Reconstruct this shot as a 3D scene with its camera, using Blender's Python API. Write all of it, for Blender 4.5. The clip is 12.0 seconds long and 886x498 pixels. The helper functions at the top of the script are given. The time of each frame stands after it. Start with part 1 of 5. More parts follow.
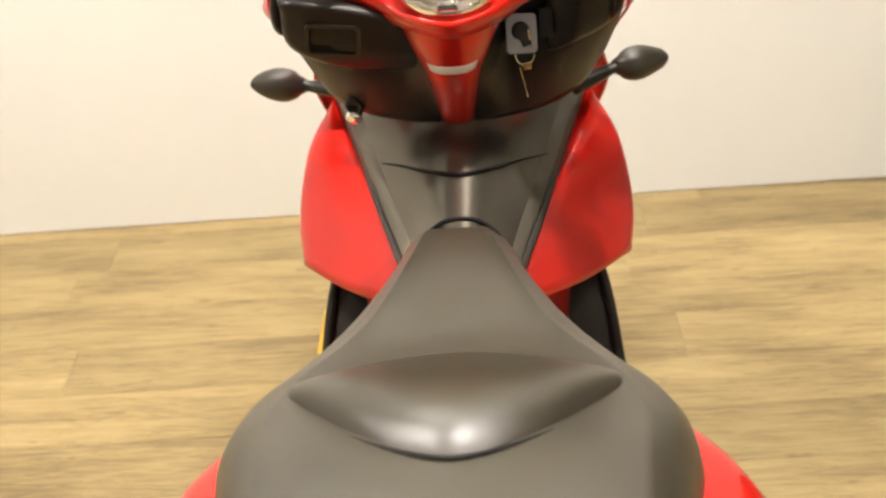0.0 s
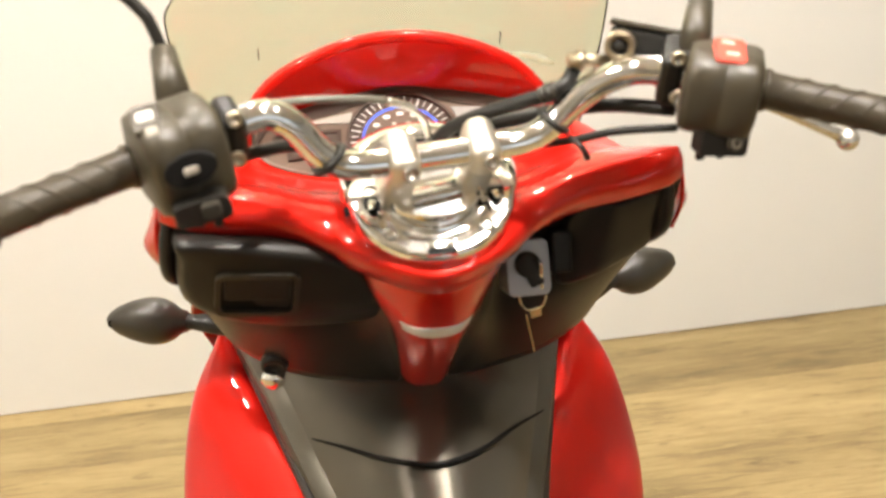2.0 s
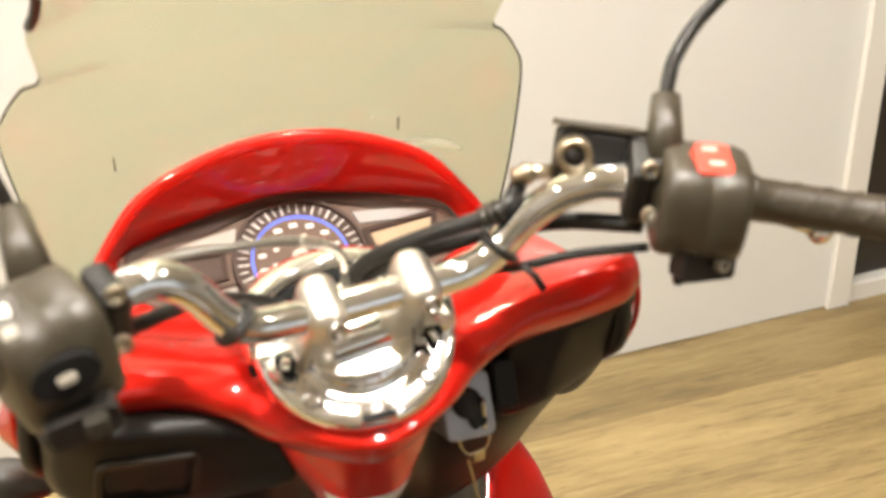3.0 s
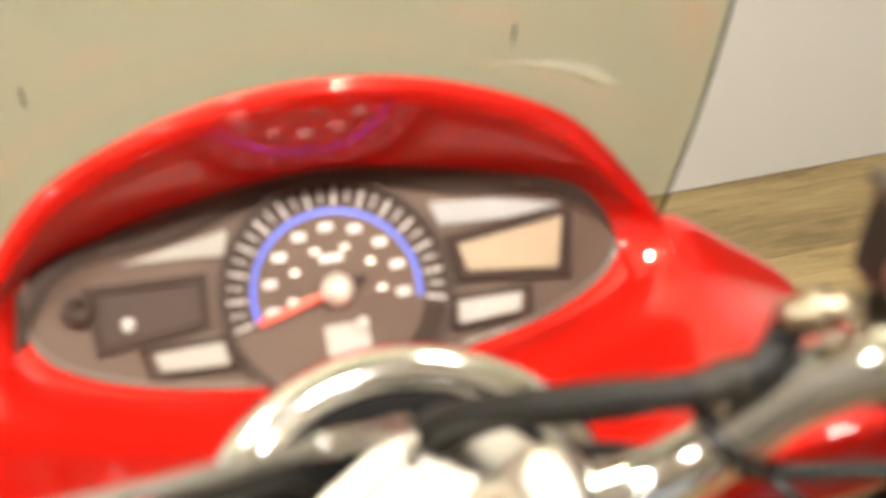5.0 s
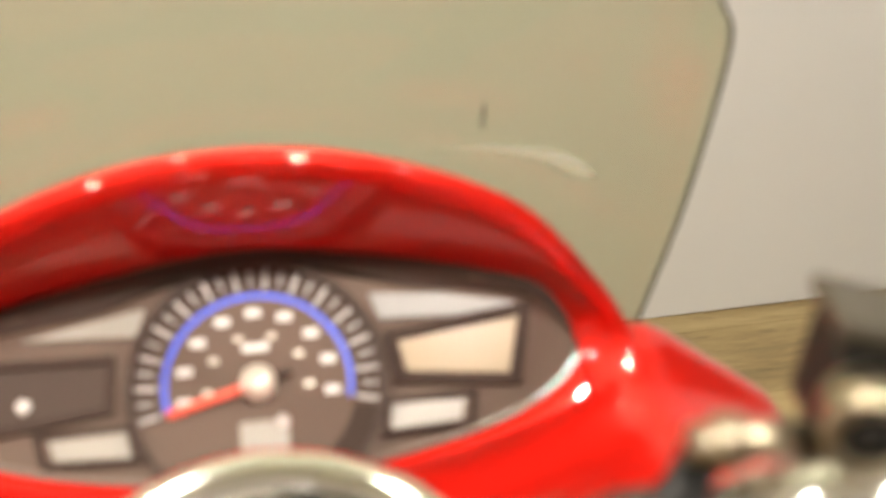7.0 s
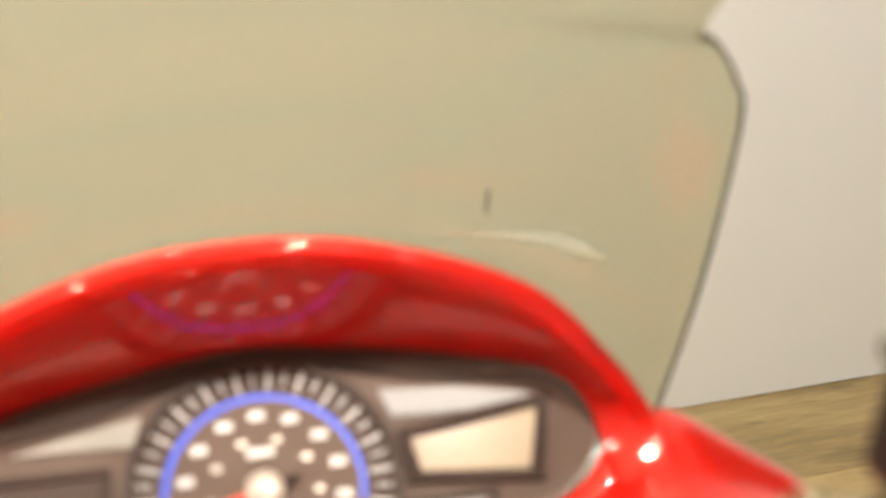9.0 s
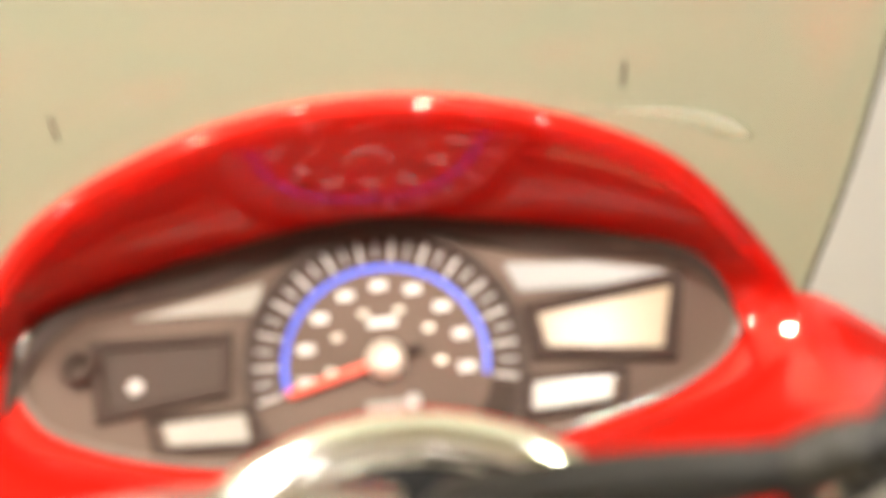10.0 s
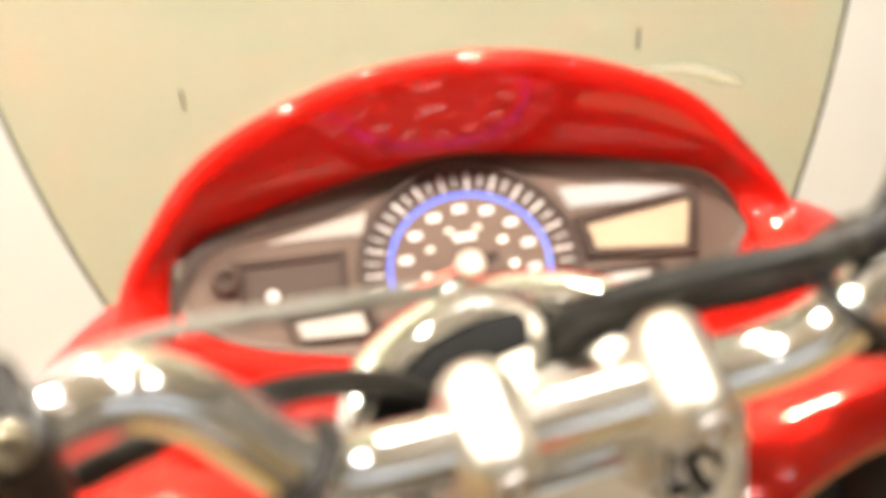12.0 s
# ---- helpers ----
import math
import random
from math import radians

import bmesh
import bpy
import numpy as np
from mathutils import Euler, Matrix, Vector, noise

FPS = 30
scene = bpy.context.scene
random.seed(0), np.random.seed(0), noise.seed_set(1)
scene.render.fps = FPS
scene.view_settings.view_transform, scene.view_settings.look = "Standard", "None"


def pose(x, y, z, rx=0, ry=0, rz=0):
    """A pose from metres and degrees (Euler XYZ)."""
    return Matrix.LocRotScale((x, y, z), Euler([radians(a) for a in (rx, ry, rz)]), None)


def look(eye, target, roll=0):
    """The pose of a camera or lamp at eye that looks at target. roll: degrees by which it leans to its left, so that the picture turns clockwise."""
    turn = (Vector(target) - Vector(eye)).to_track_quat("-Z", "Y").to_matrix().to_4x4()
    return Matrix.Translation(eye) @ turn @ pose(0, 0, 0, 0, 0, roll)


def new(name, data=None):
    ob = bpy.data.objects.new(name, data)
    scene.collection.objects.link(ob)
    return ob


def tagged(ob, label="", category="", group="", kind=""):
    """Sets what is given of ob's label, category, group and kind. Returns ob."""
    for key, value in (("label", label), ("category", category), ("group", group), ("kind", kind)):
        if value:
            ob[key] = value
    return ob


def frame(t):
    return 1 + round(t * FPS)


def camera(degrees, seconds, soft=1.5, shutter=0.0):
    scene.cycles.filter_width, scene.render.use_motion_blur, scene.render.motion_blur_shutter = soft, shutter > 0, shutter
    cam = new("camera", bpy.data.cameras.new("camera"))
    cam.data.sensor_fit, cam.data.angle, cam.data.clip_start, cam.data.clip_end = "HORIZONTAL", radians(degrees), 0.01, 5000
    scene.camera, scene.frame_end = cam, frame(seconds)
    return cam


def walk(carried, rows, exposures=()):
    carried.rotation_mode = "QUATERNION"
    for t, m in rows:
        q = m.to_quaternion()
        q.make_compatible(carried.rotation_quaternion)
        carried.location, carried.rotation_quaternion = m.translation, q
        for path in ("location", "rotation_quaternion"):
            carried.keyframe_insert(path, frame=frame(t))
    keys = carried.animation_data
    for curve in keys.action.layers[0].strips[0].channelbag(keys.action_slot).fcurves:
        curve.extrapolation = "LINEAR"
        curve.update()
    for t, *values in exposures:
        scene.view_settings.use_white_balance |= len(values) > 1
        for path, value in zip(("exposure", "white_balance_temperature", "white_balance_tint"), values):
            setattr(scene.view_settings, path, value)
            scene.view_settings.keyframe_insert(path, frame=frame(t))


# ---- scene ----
cam = camera(39.45, 12.0, soft=2.5)
cam.data.dof.use_dof = True
cam.data.dof.focus_distance = 1.4
cam.data.dof.aperture_fstop = 7.0

PATH = [
    (0, (0.043, -0.357, 1.446), (-0.002, 0.496, 0.925), -4.25),
    (0.2, (0.010, -0.317, 1.444), (0.010, 0.552, 0.9485), -1.70),
    (0.5, (-0.016, -0.250, 1.442), (0.002, 0.618, 0.946), -0.80),
    (1, (-0.054, -0.125, 1.426), (-0.019, 0.754, 0.949), -1.75),
    (1.5, (-0.087, 0.027, 1.410), (-0.008, 0.915, 0.958), -1.59),
    (2, (-0.117, 0.148, 1.400), (0.015, 1.015, 0.921), -1.13),
    (2.5, (-0.143, 0.272, 1.412), (0.077, 1.131, 0.951), -2.09),
    (3, (-0.142, 0.343, 1.408), (0.125, 1.179, 0.927), -1.30),
    (3.5, (-0.116, 0.430, 1.381), (0.128, 1.285, 0.923), 0.57),
    (3.7, (-0.092, 0.480, 1.369), (0.145, 1.328, 0.894), 0.95),
    (5.3, (-0.051, 0.781, 1.315), (0.131, 1.481, 0.625), 0.47),
    (5.5, (-0.079, 0.789, 1.301), (0.164, 1.473, 0.614), 5.19),
    (6, (-0.025, 0.778, 1.294), (0.114, 1.512, 0.628), 3.26),
    (6.5, (-0.012, 0.770, 1.281), (0.131, 1.525, 0.641), 1.67),
    (7, (0.010, 0.776, 1.297), (0.146, 1.562, 0.693), 0.90),
    (7.2, (0.010, 0.777, 1.297), (0.153, 1.587, 0.729), 0.60),
    (9, (-0.003, 0.793, 1.278), (0.167, 1.623, 0.746), -0.42),
    (9.5, (0.003, 0.796, 1.258), (0.121, 1.612, 0.693), -2.83),
    (10, (0.004, 0.791, 1.243), (0.050, 1.617, 0.682), -4.12),
    (10.5, (0.003, 0.809, 1.260), (0.047, 1.614, 0.667), -4.64),
    (11, (-0.010, 0.810, 1.269), (0.054, 1.610, 0.673), -3.39),
    (11.5, (-0.022, 0.803, 1.290), (0.036, 1.584, 0.668), -4.44),
    (11.7, (-0.033, 0.760, 1.265), (0.037, 1.585, 0.704), -5.34),
    (11.8, (-0.041, 0.738, 1.264), (0.030, 1.568, 0.711), -5.72),
    (12, (-0.061, 0.679, 1.271), (0.031, 1.515, 0.730), -5.21),
]
walk(cam, [(t, look(eye, target, roll)) for t, eye, target, roll in PATH],
     exposures=[(0.0, 0.44), (0.3, 0.32), (0.8, 0.25), (1.5, 0.37), (2.0, 0.42), (3.0, 0.34), (3.5, 0.26), (5.5, 0.0), (6.0, -0.13), (6.5, -0.16), (7.0, -0.10), (9.0, 0.07), (9.5, 0.13), (10.0, 0.25), (10.5, 0.38), (12.0, 0.55)])


# ---- world, lights ----
world = bpy.data.worlds.new("world")
scene.world = world
world.use_nodes = True
world.node_tree.nodes["Background"].inputs[0].default_value = (1.0, 0.9, 0.75, 1)
world.node_tree.nodes["Background"].inputs[1].default_value = 0.05

# round ceiling lamps: x, y, strength
SPOTS = [(-2.1, 0.62, 640), (-0.95, 0.62, 860), (0.36, 0.62, 1060), (1.2, 0.3, 300), (-0.35, 1.85, 480), (0.45, 1.85, 200), (-2.3, -0.8, 60), (-0.6, -1.2, 20), (0.75, -0.7, 60), (2.2, -3.2, 25), (-1.6, -3.4, 25)]
CEILING = 2.75


# ---- materials ----
def material(name, colour, rough=0.5, metal=0.0, coat=0.0, grain=0.0, grain_size=200.0, bump=0.0, bump_size=400.0, vary=0.0, spec=0.5, rough_vary=0.08):
    m = bpy.data.materials.new(name)
    m.use_nodes = True
    nt = m.node_tree
    b = nt.nodes["Principled BSDF"]
    b.inputs["Base Color"].default_value = (*colour, 1)
    b.inputs["Roughness"].default_value = rough
    b.inputs["Metallic"].default_value = metal
    b.inputs["Coat Weight"].default_value = coat
    b.inputs["Coat Roughness"].default_value = 0.03 if coat == 1.0 else 0.16
    b.inputs["Specular IOR Level"].default_value = spec
    geo = nt.nodes.new("ShaderNodeNewGeometry")
    big = nt.nodes.new("ShaderNodeTexNoise")
    big.inputs["Scale"].default_value = 9
    big.inputs["Detail"].default_value = 5
    nt.links.new(geo.outputs["Position"], big.inputs["Vector"])
    if grain or vary:
        fine = nt.nodes.new("ShaderNodeTexNoise")
        fine.inputs["Scale"].default_value = grain_size
        nt.links.new(geo.outputs["Position"], fine.inputs["Vector"])
        mix = nt.nodes.new("ShaderNodeMath")
        mix.operation = "MULTIPLY_ADD"
        mix.inputs[1].default_value = grain
        mix.inputs[2].default_value = 1 - grain * 0.5
        nt.links.new(fine.outputs["Fac"], mix.inputs[0])
        mix2 = nt.nodes.new("ShaderNodeMath")
        mix2.operation = "MULTIPLY_ADD"
        mix2.inputs[1].default_value = vary
        nt.links.new(big.outputs["Fac"], mix2.inputs[0])
        nt.links.new(mix.outputs[0], mix2.inputs[2])
        hsv = nt.nodes.new("ShaderNodeHueSaturation")
        hsv.inputs["Color"].default_value = (*colour, 1)
        sub = nt.nodes.new("ShaderNodeMath")
        sub.operation = "SUBTRACT"
        sub.inputs[1].default_value = vary * 0.5
        nt.links.new(mix2.outputs[0], sub.inputs[0])
        nt.links.new(sub.outputs[0], hsv.inputs["Value"])
        nt.links.new(hsv.outputs[0], b.inputs["Base Color"])
    if rough_vary:
        rv = nt.nodes.new("ShaderNodeMath")
        rv.operation = "MULTIPLY_ADD"
        rv.inputs[1].default_value = rough_vary
        rv.inputs[2].default_value = rough - rough_vary * 0.5
        nt.links.new(big.outputs["Fac"], rv.inputs[0])
        nt.links.new(rv.outputs[0], b.inputs["Roughness"])
    if bump:
        n = nt.nodes.new("ShaderNodeTexNoise")
        n.inputs["Scale"].default_value = bump_size
        n.inputs["Detail"].default_value = 3
        nt.links.new(geo.outputs["Position"], n.inputs["Vector"])
        bp = nt.nodes.new("ShaderNodeBump")
        bp.inputs["Strength"].default_value = bump
        bp.inputs["Distance"].default_value = 0.001
        nt.links.new(n.outputs["Fac"], bp.inputs["Height"])
        nt.links.new(bp.outputs[0], b.inputs["Normal"])
    return m


def emitter(name, colour, strength):
    m = bpy.data.materials.new(name)
    m.use_nodes = True
    b = m.node_tree.nodes["Principled BSDF"]
    b.inputs["Base Color"].default_value = (0.8, 0.8, 0.8, 1)
    b.inputs["Emission Color"].default_value = (*colour, 1)
    b.inputs["Emission Strength"].default_value = strength
    return m


def clear(name, colour, rough=0.02, ior=1.45):
    m = bpy.data.materials.new(name)
    m.use_nodes = True
    b = m.node_tree.nodes["Principled BSDF"]
    b.inputs["Base Color"].default_value = (*colour, 1)
    b.inputs["Roughness"].default_value = rough
    b.inputs["Transmission Weight"].default_value = 1
    b.inputs["IOR"].default_value = ior
    return m


def smoked(name, tint, rough=0.05, least=0.03, most=0.8):
    """A thin tinted pane: clear tint with a mirror gloss by Fresnel."""
    m = bpy.data.materials.new(name)
    m.use_nodes = True
    nt = m.node_tree
    nt.nodes.remove(nt.nodes["Principled BSDF"])
    tr = nt.nodes.new("ShaderNodeBsdfTransparent")
    tr.inputs[0].default_value = (*tint, 1)
    gl = nt.nodes.new("ShaderNodeBsdfGlossy")
    gl.inputs["Roughness"].default_value = rough
    gl.inputs["Color"].default_value = (0.9, 0.9, 0.9, 1)
    lw = nt.nodes.new("ShaderNodeLayerWeight")
    lw.inputs["Blend"].default_value = 0.5
    pw = nt.nodes.new("ShaderNodeMath")
    pw.operation = "POWER"
    pw.inputs[1].default_value = 5
    nt.links.new(lw.outputs["Facing"], pw.inputs[0])
    fr = nt.nodes.new("ShaderNodeMath")
    fr.operation = "MULTIPLY_ADD"
    fr.inputs[1].default_value = most
    fr.inputs[2].default_value = least
    nt.links.new(pw.outputs[0], fr.inputs[0])
    mix = nt.nodes.new("ShaderNodeMixShader")
    nt.links.new(fr.outputs[0], mix.inputs[0])
    nt.links.new(tr.outputs[0], mix.inputs[1])
    nt.links.new(gl.outputs[0], mix.inputs[2])
    nt.links.new(mix.outputs[0], nt.nodes["Material Output"].inputs["Surface"])
    return m


RED = material("red_paint", (0.62, 0.0105, 0.0046), 0.40, 0.52, 1.0, grain=0.16, grain_size=2600, vary=0.06, spec=0.12)
RED.node_tree.nodes["Principled BSDF"].inputs["Coat IOR"].default_value = 1.45
BLACK = material("black_plastic", (0.0145, 0.0128, 0.0105), 0.36, bump=0.10, bump_size=1500, vary=0.2, spec=0.36)
SATIN = material("satin_plastic", (0.026, 0.022, 0.015), 0.38, bump=0.05, bump_size=1600, vary=0.2, spec=0.6)
HOUSE = material("switch_plastic", (0.046, 0.037, 0.022), 0.38, bump=0.10, bump_size=1500, vary=0.3, spec=0.6)
GRIP = material("grip_rubber", (0.050, 0.039, 0.023), 0.42, bump=0.25, bump_size=900, vary=0.35, spec=0.5)
RUBBER = material("rubber", (0.026, 0.023, 0.019), 0.45, bump=0.15, bump_size=1200, vary=0.3)
HOSE = material("hose", (0.012, 0.011, 0.009), 0.42, vary=0.3, spec=0.4)
VINYL = material("seat_vinyl", (0.029, 0.0235, 0.0145), 0.34, bump=0.22, bump_size=900, vary=0.4, spec=0.75)
# near-black for seams and black parts, also painted shade in hollows and openings
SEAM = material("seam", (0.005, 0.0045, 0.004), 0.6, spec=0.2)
CHROME = material("chrome", (0.93, 0.925, 0.915), 0.075, 1.0, rough_vary=0.06)
SOFT_CHROME = material("worn_chrome", (0.92, 0.90, 0.86), 0.20, 1.0, rough_vary=0.06)
CAST = material("cast_alloy", (0.76, 0.71, 0.62), 0.37, 1.0, vary=0.08, rough_vary=0.14, bump=0.03, bump_size=700)
TUNNEL = material("satin_tunnel", (0.16, 0.146, 0.118), 0.31, 0.80, bump=0.02, bump_size=1600, vary=0.2, rough_vary=0.10)
brush = TUNNEL.node_tree.nodes["Principled BSDF"]
brush.inputs["Anisotropic"].default_value = 0.8
brush.inputs["Anisotropic Rotation"].default_value = 0.25
axis = TUNNEL.node_tree.nodes.new("ShaderNodeTangent")
axis.direction_type, axis.axis = "RADIAL", "Z"
TUNNEL.node_tree.links.new(axis.outputs[0], brush.inputs["Tangent"])
TARNISH = material("tarnished_metal", (0.46, 0.39, 0.28), 0.30, 1.0, vary=0.3)
DULL = material("dull_black", (0.011, 0.010, 0.008), 0.5, vary=0.3, spec=0.3, bump=0.1, bump_size=900)
STEEL = material("steel", (0.62, 0.60, 0.56), 0.25, 1.0, rough_vary=0.1)
ALLOY = material("brushed_alloy", (0.78, 0.75, 0.68), 0.22, 0.9, vary=0.1)
BRASS = material("key_metal", (0.72, 0.62, 0.42), 0.25, 1.0)
GREY = material("grey_plate", (0.42, 0.43, 0.46), 0.34, 0.3, vary=0.5)
DIAL = material("dial_face", (0.120, 0.078, 0.054), 0.6, vary=0.12, spec=0.3)
DIAL_DARK = material("dial_dark", (0.050, 0.031, 0.022), 0.6, vary=0.15, spec=0.15)
BEZEL = material("bezel", (0.062, 0.040, 0.029), 0.55, vary=0.1, spec=0.2)
BLUE = material("blue_scale", (0.03, 0.10, 0.84), 0.4)
PALE = material("pale_lens", (0.33, 0.30, 0.25), 0.4, coat=0.08, vary=0.15)
# pale grey that stands in for the glare at the panel's upper right
GLARE = material("painted_glare", (0.22, 0.205, 0.19), 0.45, 0.1, vary=0.35)
LIP = material("clear_lens_edge", (0.20, 0.155, 0.125), 0.10, coat=0.6, vary=0.1)
WHITE = material("white_print", (0.68, 0.65, 0.60), 0.45, vary=0.05)
NEEDLE = material("needle", (0.90, 0.10, 0.04), 0.4)
HUB = material("needle_hub", (0.62, 0.55, 0.45), 0.35, 0.2)
LCD = material("display", (0.37, 0.275, 0.165), 0.5, coat=0.05, vary=0.4, spec=0.3)
RED_BUTTON = material("red_switch", (0.85, 0.08, 0.05), 0.35)
YELLOW = material("yellow_paint", (0.64, 0.37, 0.022), 0.5, vary=0.35, grain=0.3, grain_size=60, bump=0.3, bump_size=120)
WALL = material("wall_paint", (0.755, 0.755, 0.725), 0.7, vary=0.03, bump=0.12, bump_size=180)
TRIM = material("trim_paint", (0.80, 0.78, 0.73), 0.45, vary=0.04)
CEIL = material("ceiling_paint", (0.86, 0.85, 0.82), 0.8, vary=0.03)
DOOR = material("dark_door", (0.035, 0.028, 0.024), 0.45, vary=0.3)
GAP = material("joint_shadow", (0.24, 0.17, 0.095), 0.8)
# pale translucent coat for the painted highlight on the windscreen
STREAK = smoked("screen_highlight", (0.90, 0.90, 0.82), 0.45, 0.08)
SMOKE = smoked("smoked_screen", (0.845, 0.855, 0.75), 0.07, 0.035)
LAMP = [emitter("lamp_light_%d" % i, (1.0, 0.93, 0.84), p[2]) for i, p in enumerate(SPOTS)]


def wood():
    m = bpy.data.materials.new("oak_plank")
    m.use_nodes = True
    nt = m.node_tree
    b = nt.nodes["Principled BSDF"]
    b.inputs["Roughness"].default_value = 0.42
    b.inputs["Specular IOR Level"].default_value = 0.4
    geo = nt.nodes.new("ShaderNodeNewGeometry")
    info = nt.nodes.new("ShaderNodeObjectInfo")
    off = nt.nodes.new("ShaderNodeVectorMath")
    off.operation = "MULTIPLY_ADD"
    comb = nt.nodes.new("ShaderNodeCombineXYZ")
    for i in range(3):
        nt.links.new(info.outputs["Random"], comb.inputs[i])
    off.inputs[1].default_value = (37, 53, 11)
    nt.links.new(comb.outputs[0], off.inputs[0])
    nt.links.new(geo.outputs["Position"], off.inputs[2])
    stretch = nt.nodes.new("ShaderNodeMapping")
    stretch.inputs["Scale"].default_value = (3.6, 38, 1)
    nt.links.new(off.outputs[0], stretch.inputs["Vector"])
    n1 = nt.nodes.new("ShaderNodeTexNoise")
    n1.inputs["Scale"].default_value = 2.2
    n1.inputs["Detail"].default_value = 9
    n1.inputs["Roughness"].default_value = 0.74
    n1.inputs["Distortion"].default_value = 1.1
    nt.links.new(stretch.outputs[0], n1.inputs["Vector"])
    soft = nt.nodes.new("ShaderNodeMapping")
    soft.inputs["Scale"].default_value = (2.0, 9, 1)
    nt.links.new(off.outputs[0], soft.inputs["Vector"])
    n2 = nt.nodes.new("ShaderNodeTexNoise")
    n2.inputs["Scale"].default_value = 1.4
    n2.inputs["Detail"].default_value = 4
    nt.links.new(soft.outputs[0], n2.inputs["Vector"])
    ramp = nt.nodes.new("ShaderNodeValToRGB")
    ramp.color_ramp.elements[0].position = 0.37
    ramp.color_ramp.elements[0].color = (0.180, 0.126, 0.060, 1)
    ramp.color_ramp.elements[1].position = 0.63
    ramp.color_ramp.elements[1].color = (0.420, 0.318, 0.155, 1)
    e = ramp.color_ramp.elements.new(0.5)
    e.color = (0.325, 0.238, 0.108, 1)
    add = nt.nodes.new("ShaderNodeMath")
    add.operation = "MULTIPLY_ADD"
    add.inputs[1].default_value = 0.55
    half = nt.nodes.new("ShaderNodeMath")
    half.operation = "MULTIPLY"
    half.inputs[1].default_value = 0.45
    nt.links.new(n2.outputs["Fac"], half.inputs[0])
    nt.links.new(n1.outputs["Fac"], add.inputs[0])
    nt.links.new(half.outputs[0], add.inputs[2])
    nt.links.new(add.outputs[0], ramp.inputs[0])
    spots = nt.nodes.new("ShaderNodeMapping")
    spots.inputs["Scale"].default_value = (11, 40, 1)
    nt.links.new(off.outputs[0], spots.inputs["Vector"])
    n3 = nt.nodes.new("ShaderNodeTexNoise")
    n3.inputs["Scale"].default_value = 1.3
    n3.inputs["Detail"].default_value = 3
    nt.links.new(spots.outputs[0], n3.inputs["Vector"])
    knot = nt.nodes.new("ShaderNodeMapRange")
    knot.inputs["From Min"].default_value = 0.645
    knot.inputs["From Max"].default_value = 0.80
    knot.inputs["To Min"].default_value = 0.0
    knot.inputs["To Max"].default_value = 0.65
    nt.links.new(n3.outputs["Fac"], knot.inputs["Value"])
    dark = nt.nodes.new("ShaderNodeMix")
    dark.data_type = "RGBA"
    dark.inputs[7].default_value = (0.085, 0.050, 0.020, 1)
    nt.links.new(knot.outputs[0], dark.inputs[0])
    nt.links.new(ramp.outputs[0], dark.inputs[6])
    hsv = nt.nodes.new("ShaderNodeHueSaturation")
    val = nt.nodes.new("ShaderNodeMapRange")
    val.inputs["To Min"].default_value = 0.80
    val.inputs["To Max"].default_value = 1.08
    nt.links.new(info.outputs["Random"], val.inputs["Value"])
    nt.links.new(val.outputs[0], hsv.inputs["Value"])
    nt.links.new(dark.outputs[2], hsv.inputs["Color"])
    nt.links.new(hsv.outputs[0], b.inputs["Base Color"])
    bp = nt.nodes.new("ShaderNodeBump")
    bp.inputs["Strength"].default_value = 0.15
    bp.inputs["Distance"].default_value = 0.002
    nt.links.new(n1.outputs["Fac"], bp.inputs["Height"])
    nt.links.new(bp.outputs[0], b.inputs["Normal"])
    return m


OAK = wood()


# ---- mesh tools ----
def part(name, bm, mat, parent=None, label="", smooth=True):
    """Links a bmesh as one mesh object, under a thing or a part."""
    me = bpy.data.meshes.new(name)
    bmesh.ops.recalc_face_normals(bm, faces=bm.faces)
    bm.to_mesh(me)
    bm.free()
    if smooth:
        for p in me.polygons:
            p.use_smooth = True
    me.materials.append(mat)
    ob = new(name, me)
    ob.parent = parent
    if label:
        ob["label"] = label
    return ob


def spline(points, n=6, closed=False):
    """A smooth curve through the points."""
    p = np.array(points, float)
    p = np.vstack([p[-1], p, p[0], p[1]]) if closed else np.vstack([2 * p[0] - p[1], p, 2 * p[-1] - p[-2]])
    out = []
    for i in range(1, len(p) - 2):
        a, b, c, d = p[i - 1:i + 3]
        for u in np.arange(n) / n:
            out.append(0.5 * (2 * b + (c - a) * u + (2 * a - 5 * b + 4 * c - d) * u**2 + (3 * b - a - 3 * c + d) * u**3))
    if not closed:
        out.append(p[-2])
    return np.array(out)


def surface(rows, nu=6, nv=6):
    """A smooth grid of points through a grid of control points."""
    rows = np.array(rows, float)
    across = np.array([spline(r, nu) for r in rows])
    return np.array([spline(across[:, k], nv) for k in range(across.shape[1])]).transpose(1, 0, 2)


def grid_bm(g, mirror=False):
    bm = bmesh.new()
    s = np.array([-1, 1, 1]) if mirror else np.ones(3)
    vs = [[bm.verts.new(p * s) for p in row] for row in g]
    for i in range(len(vs) - 1):
        for j in range(len(vs[0]) - 1):
            bm.faces.new((vs[i][j], vs[i + 1][j], vs[i + 1][j + 1], vs[i][j + 1]))
    bmesh.ops.remove_doubles(bm, verts=bm.verts, dist=1e-5)
    return bm


def shell(name, g, mat, parent, thick=0.003, mirror=False, label=""):
    ob = part(name, grid_bm(g, mirror), mat, parent, label)
    mod = ob.modifiers.new("thickness", "SOLIDIFY")
    mod.thickness, mod.offset = thick, 0
    return ob


def both(name, g, mat, parent, thick=0.003, label=""):
    return [shell(name, g, mat, parent, thick, m, label) for m in (False, True)]


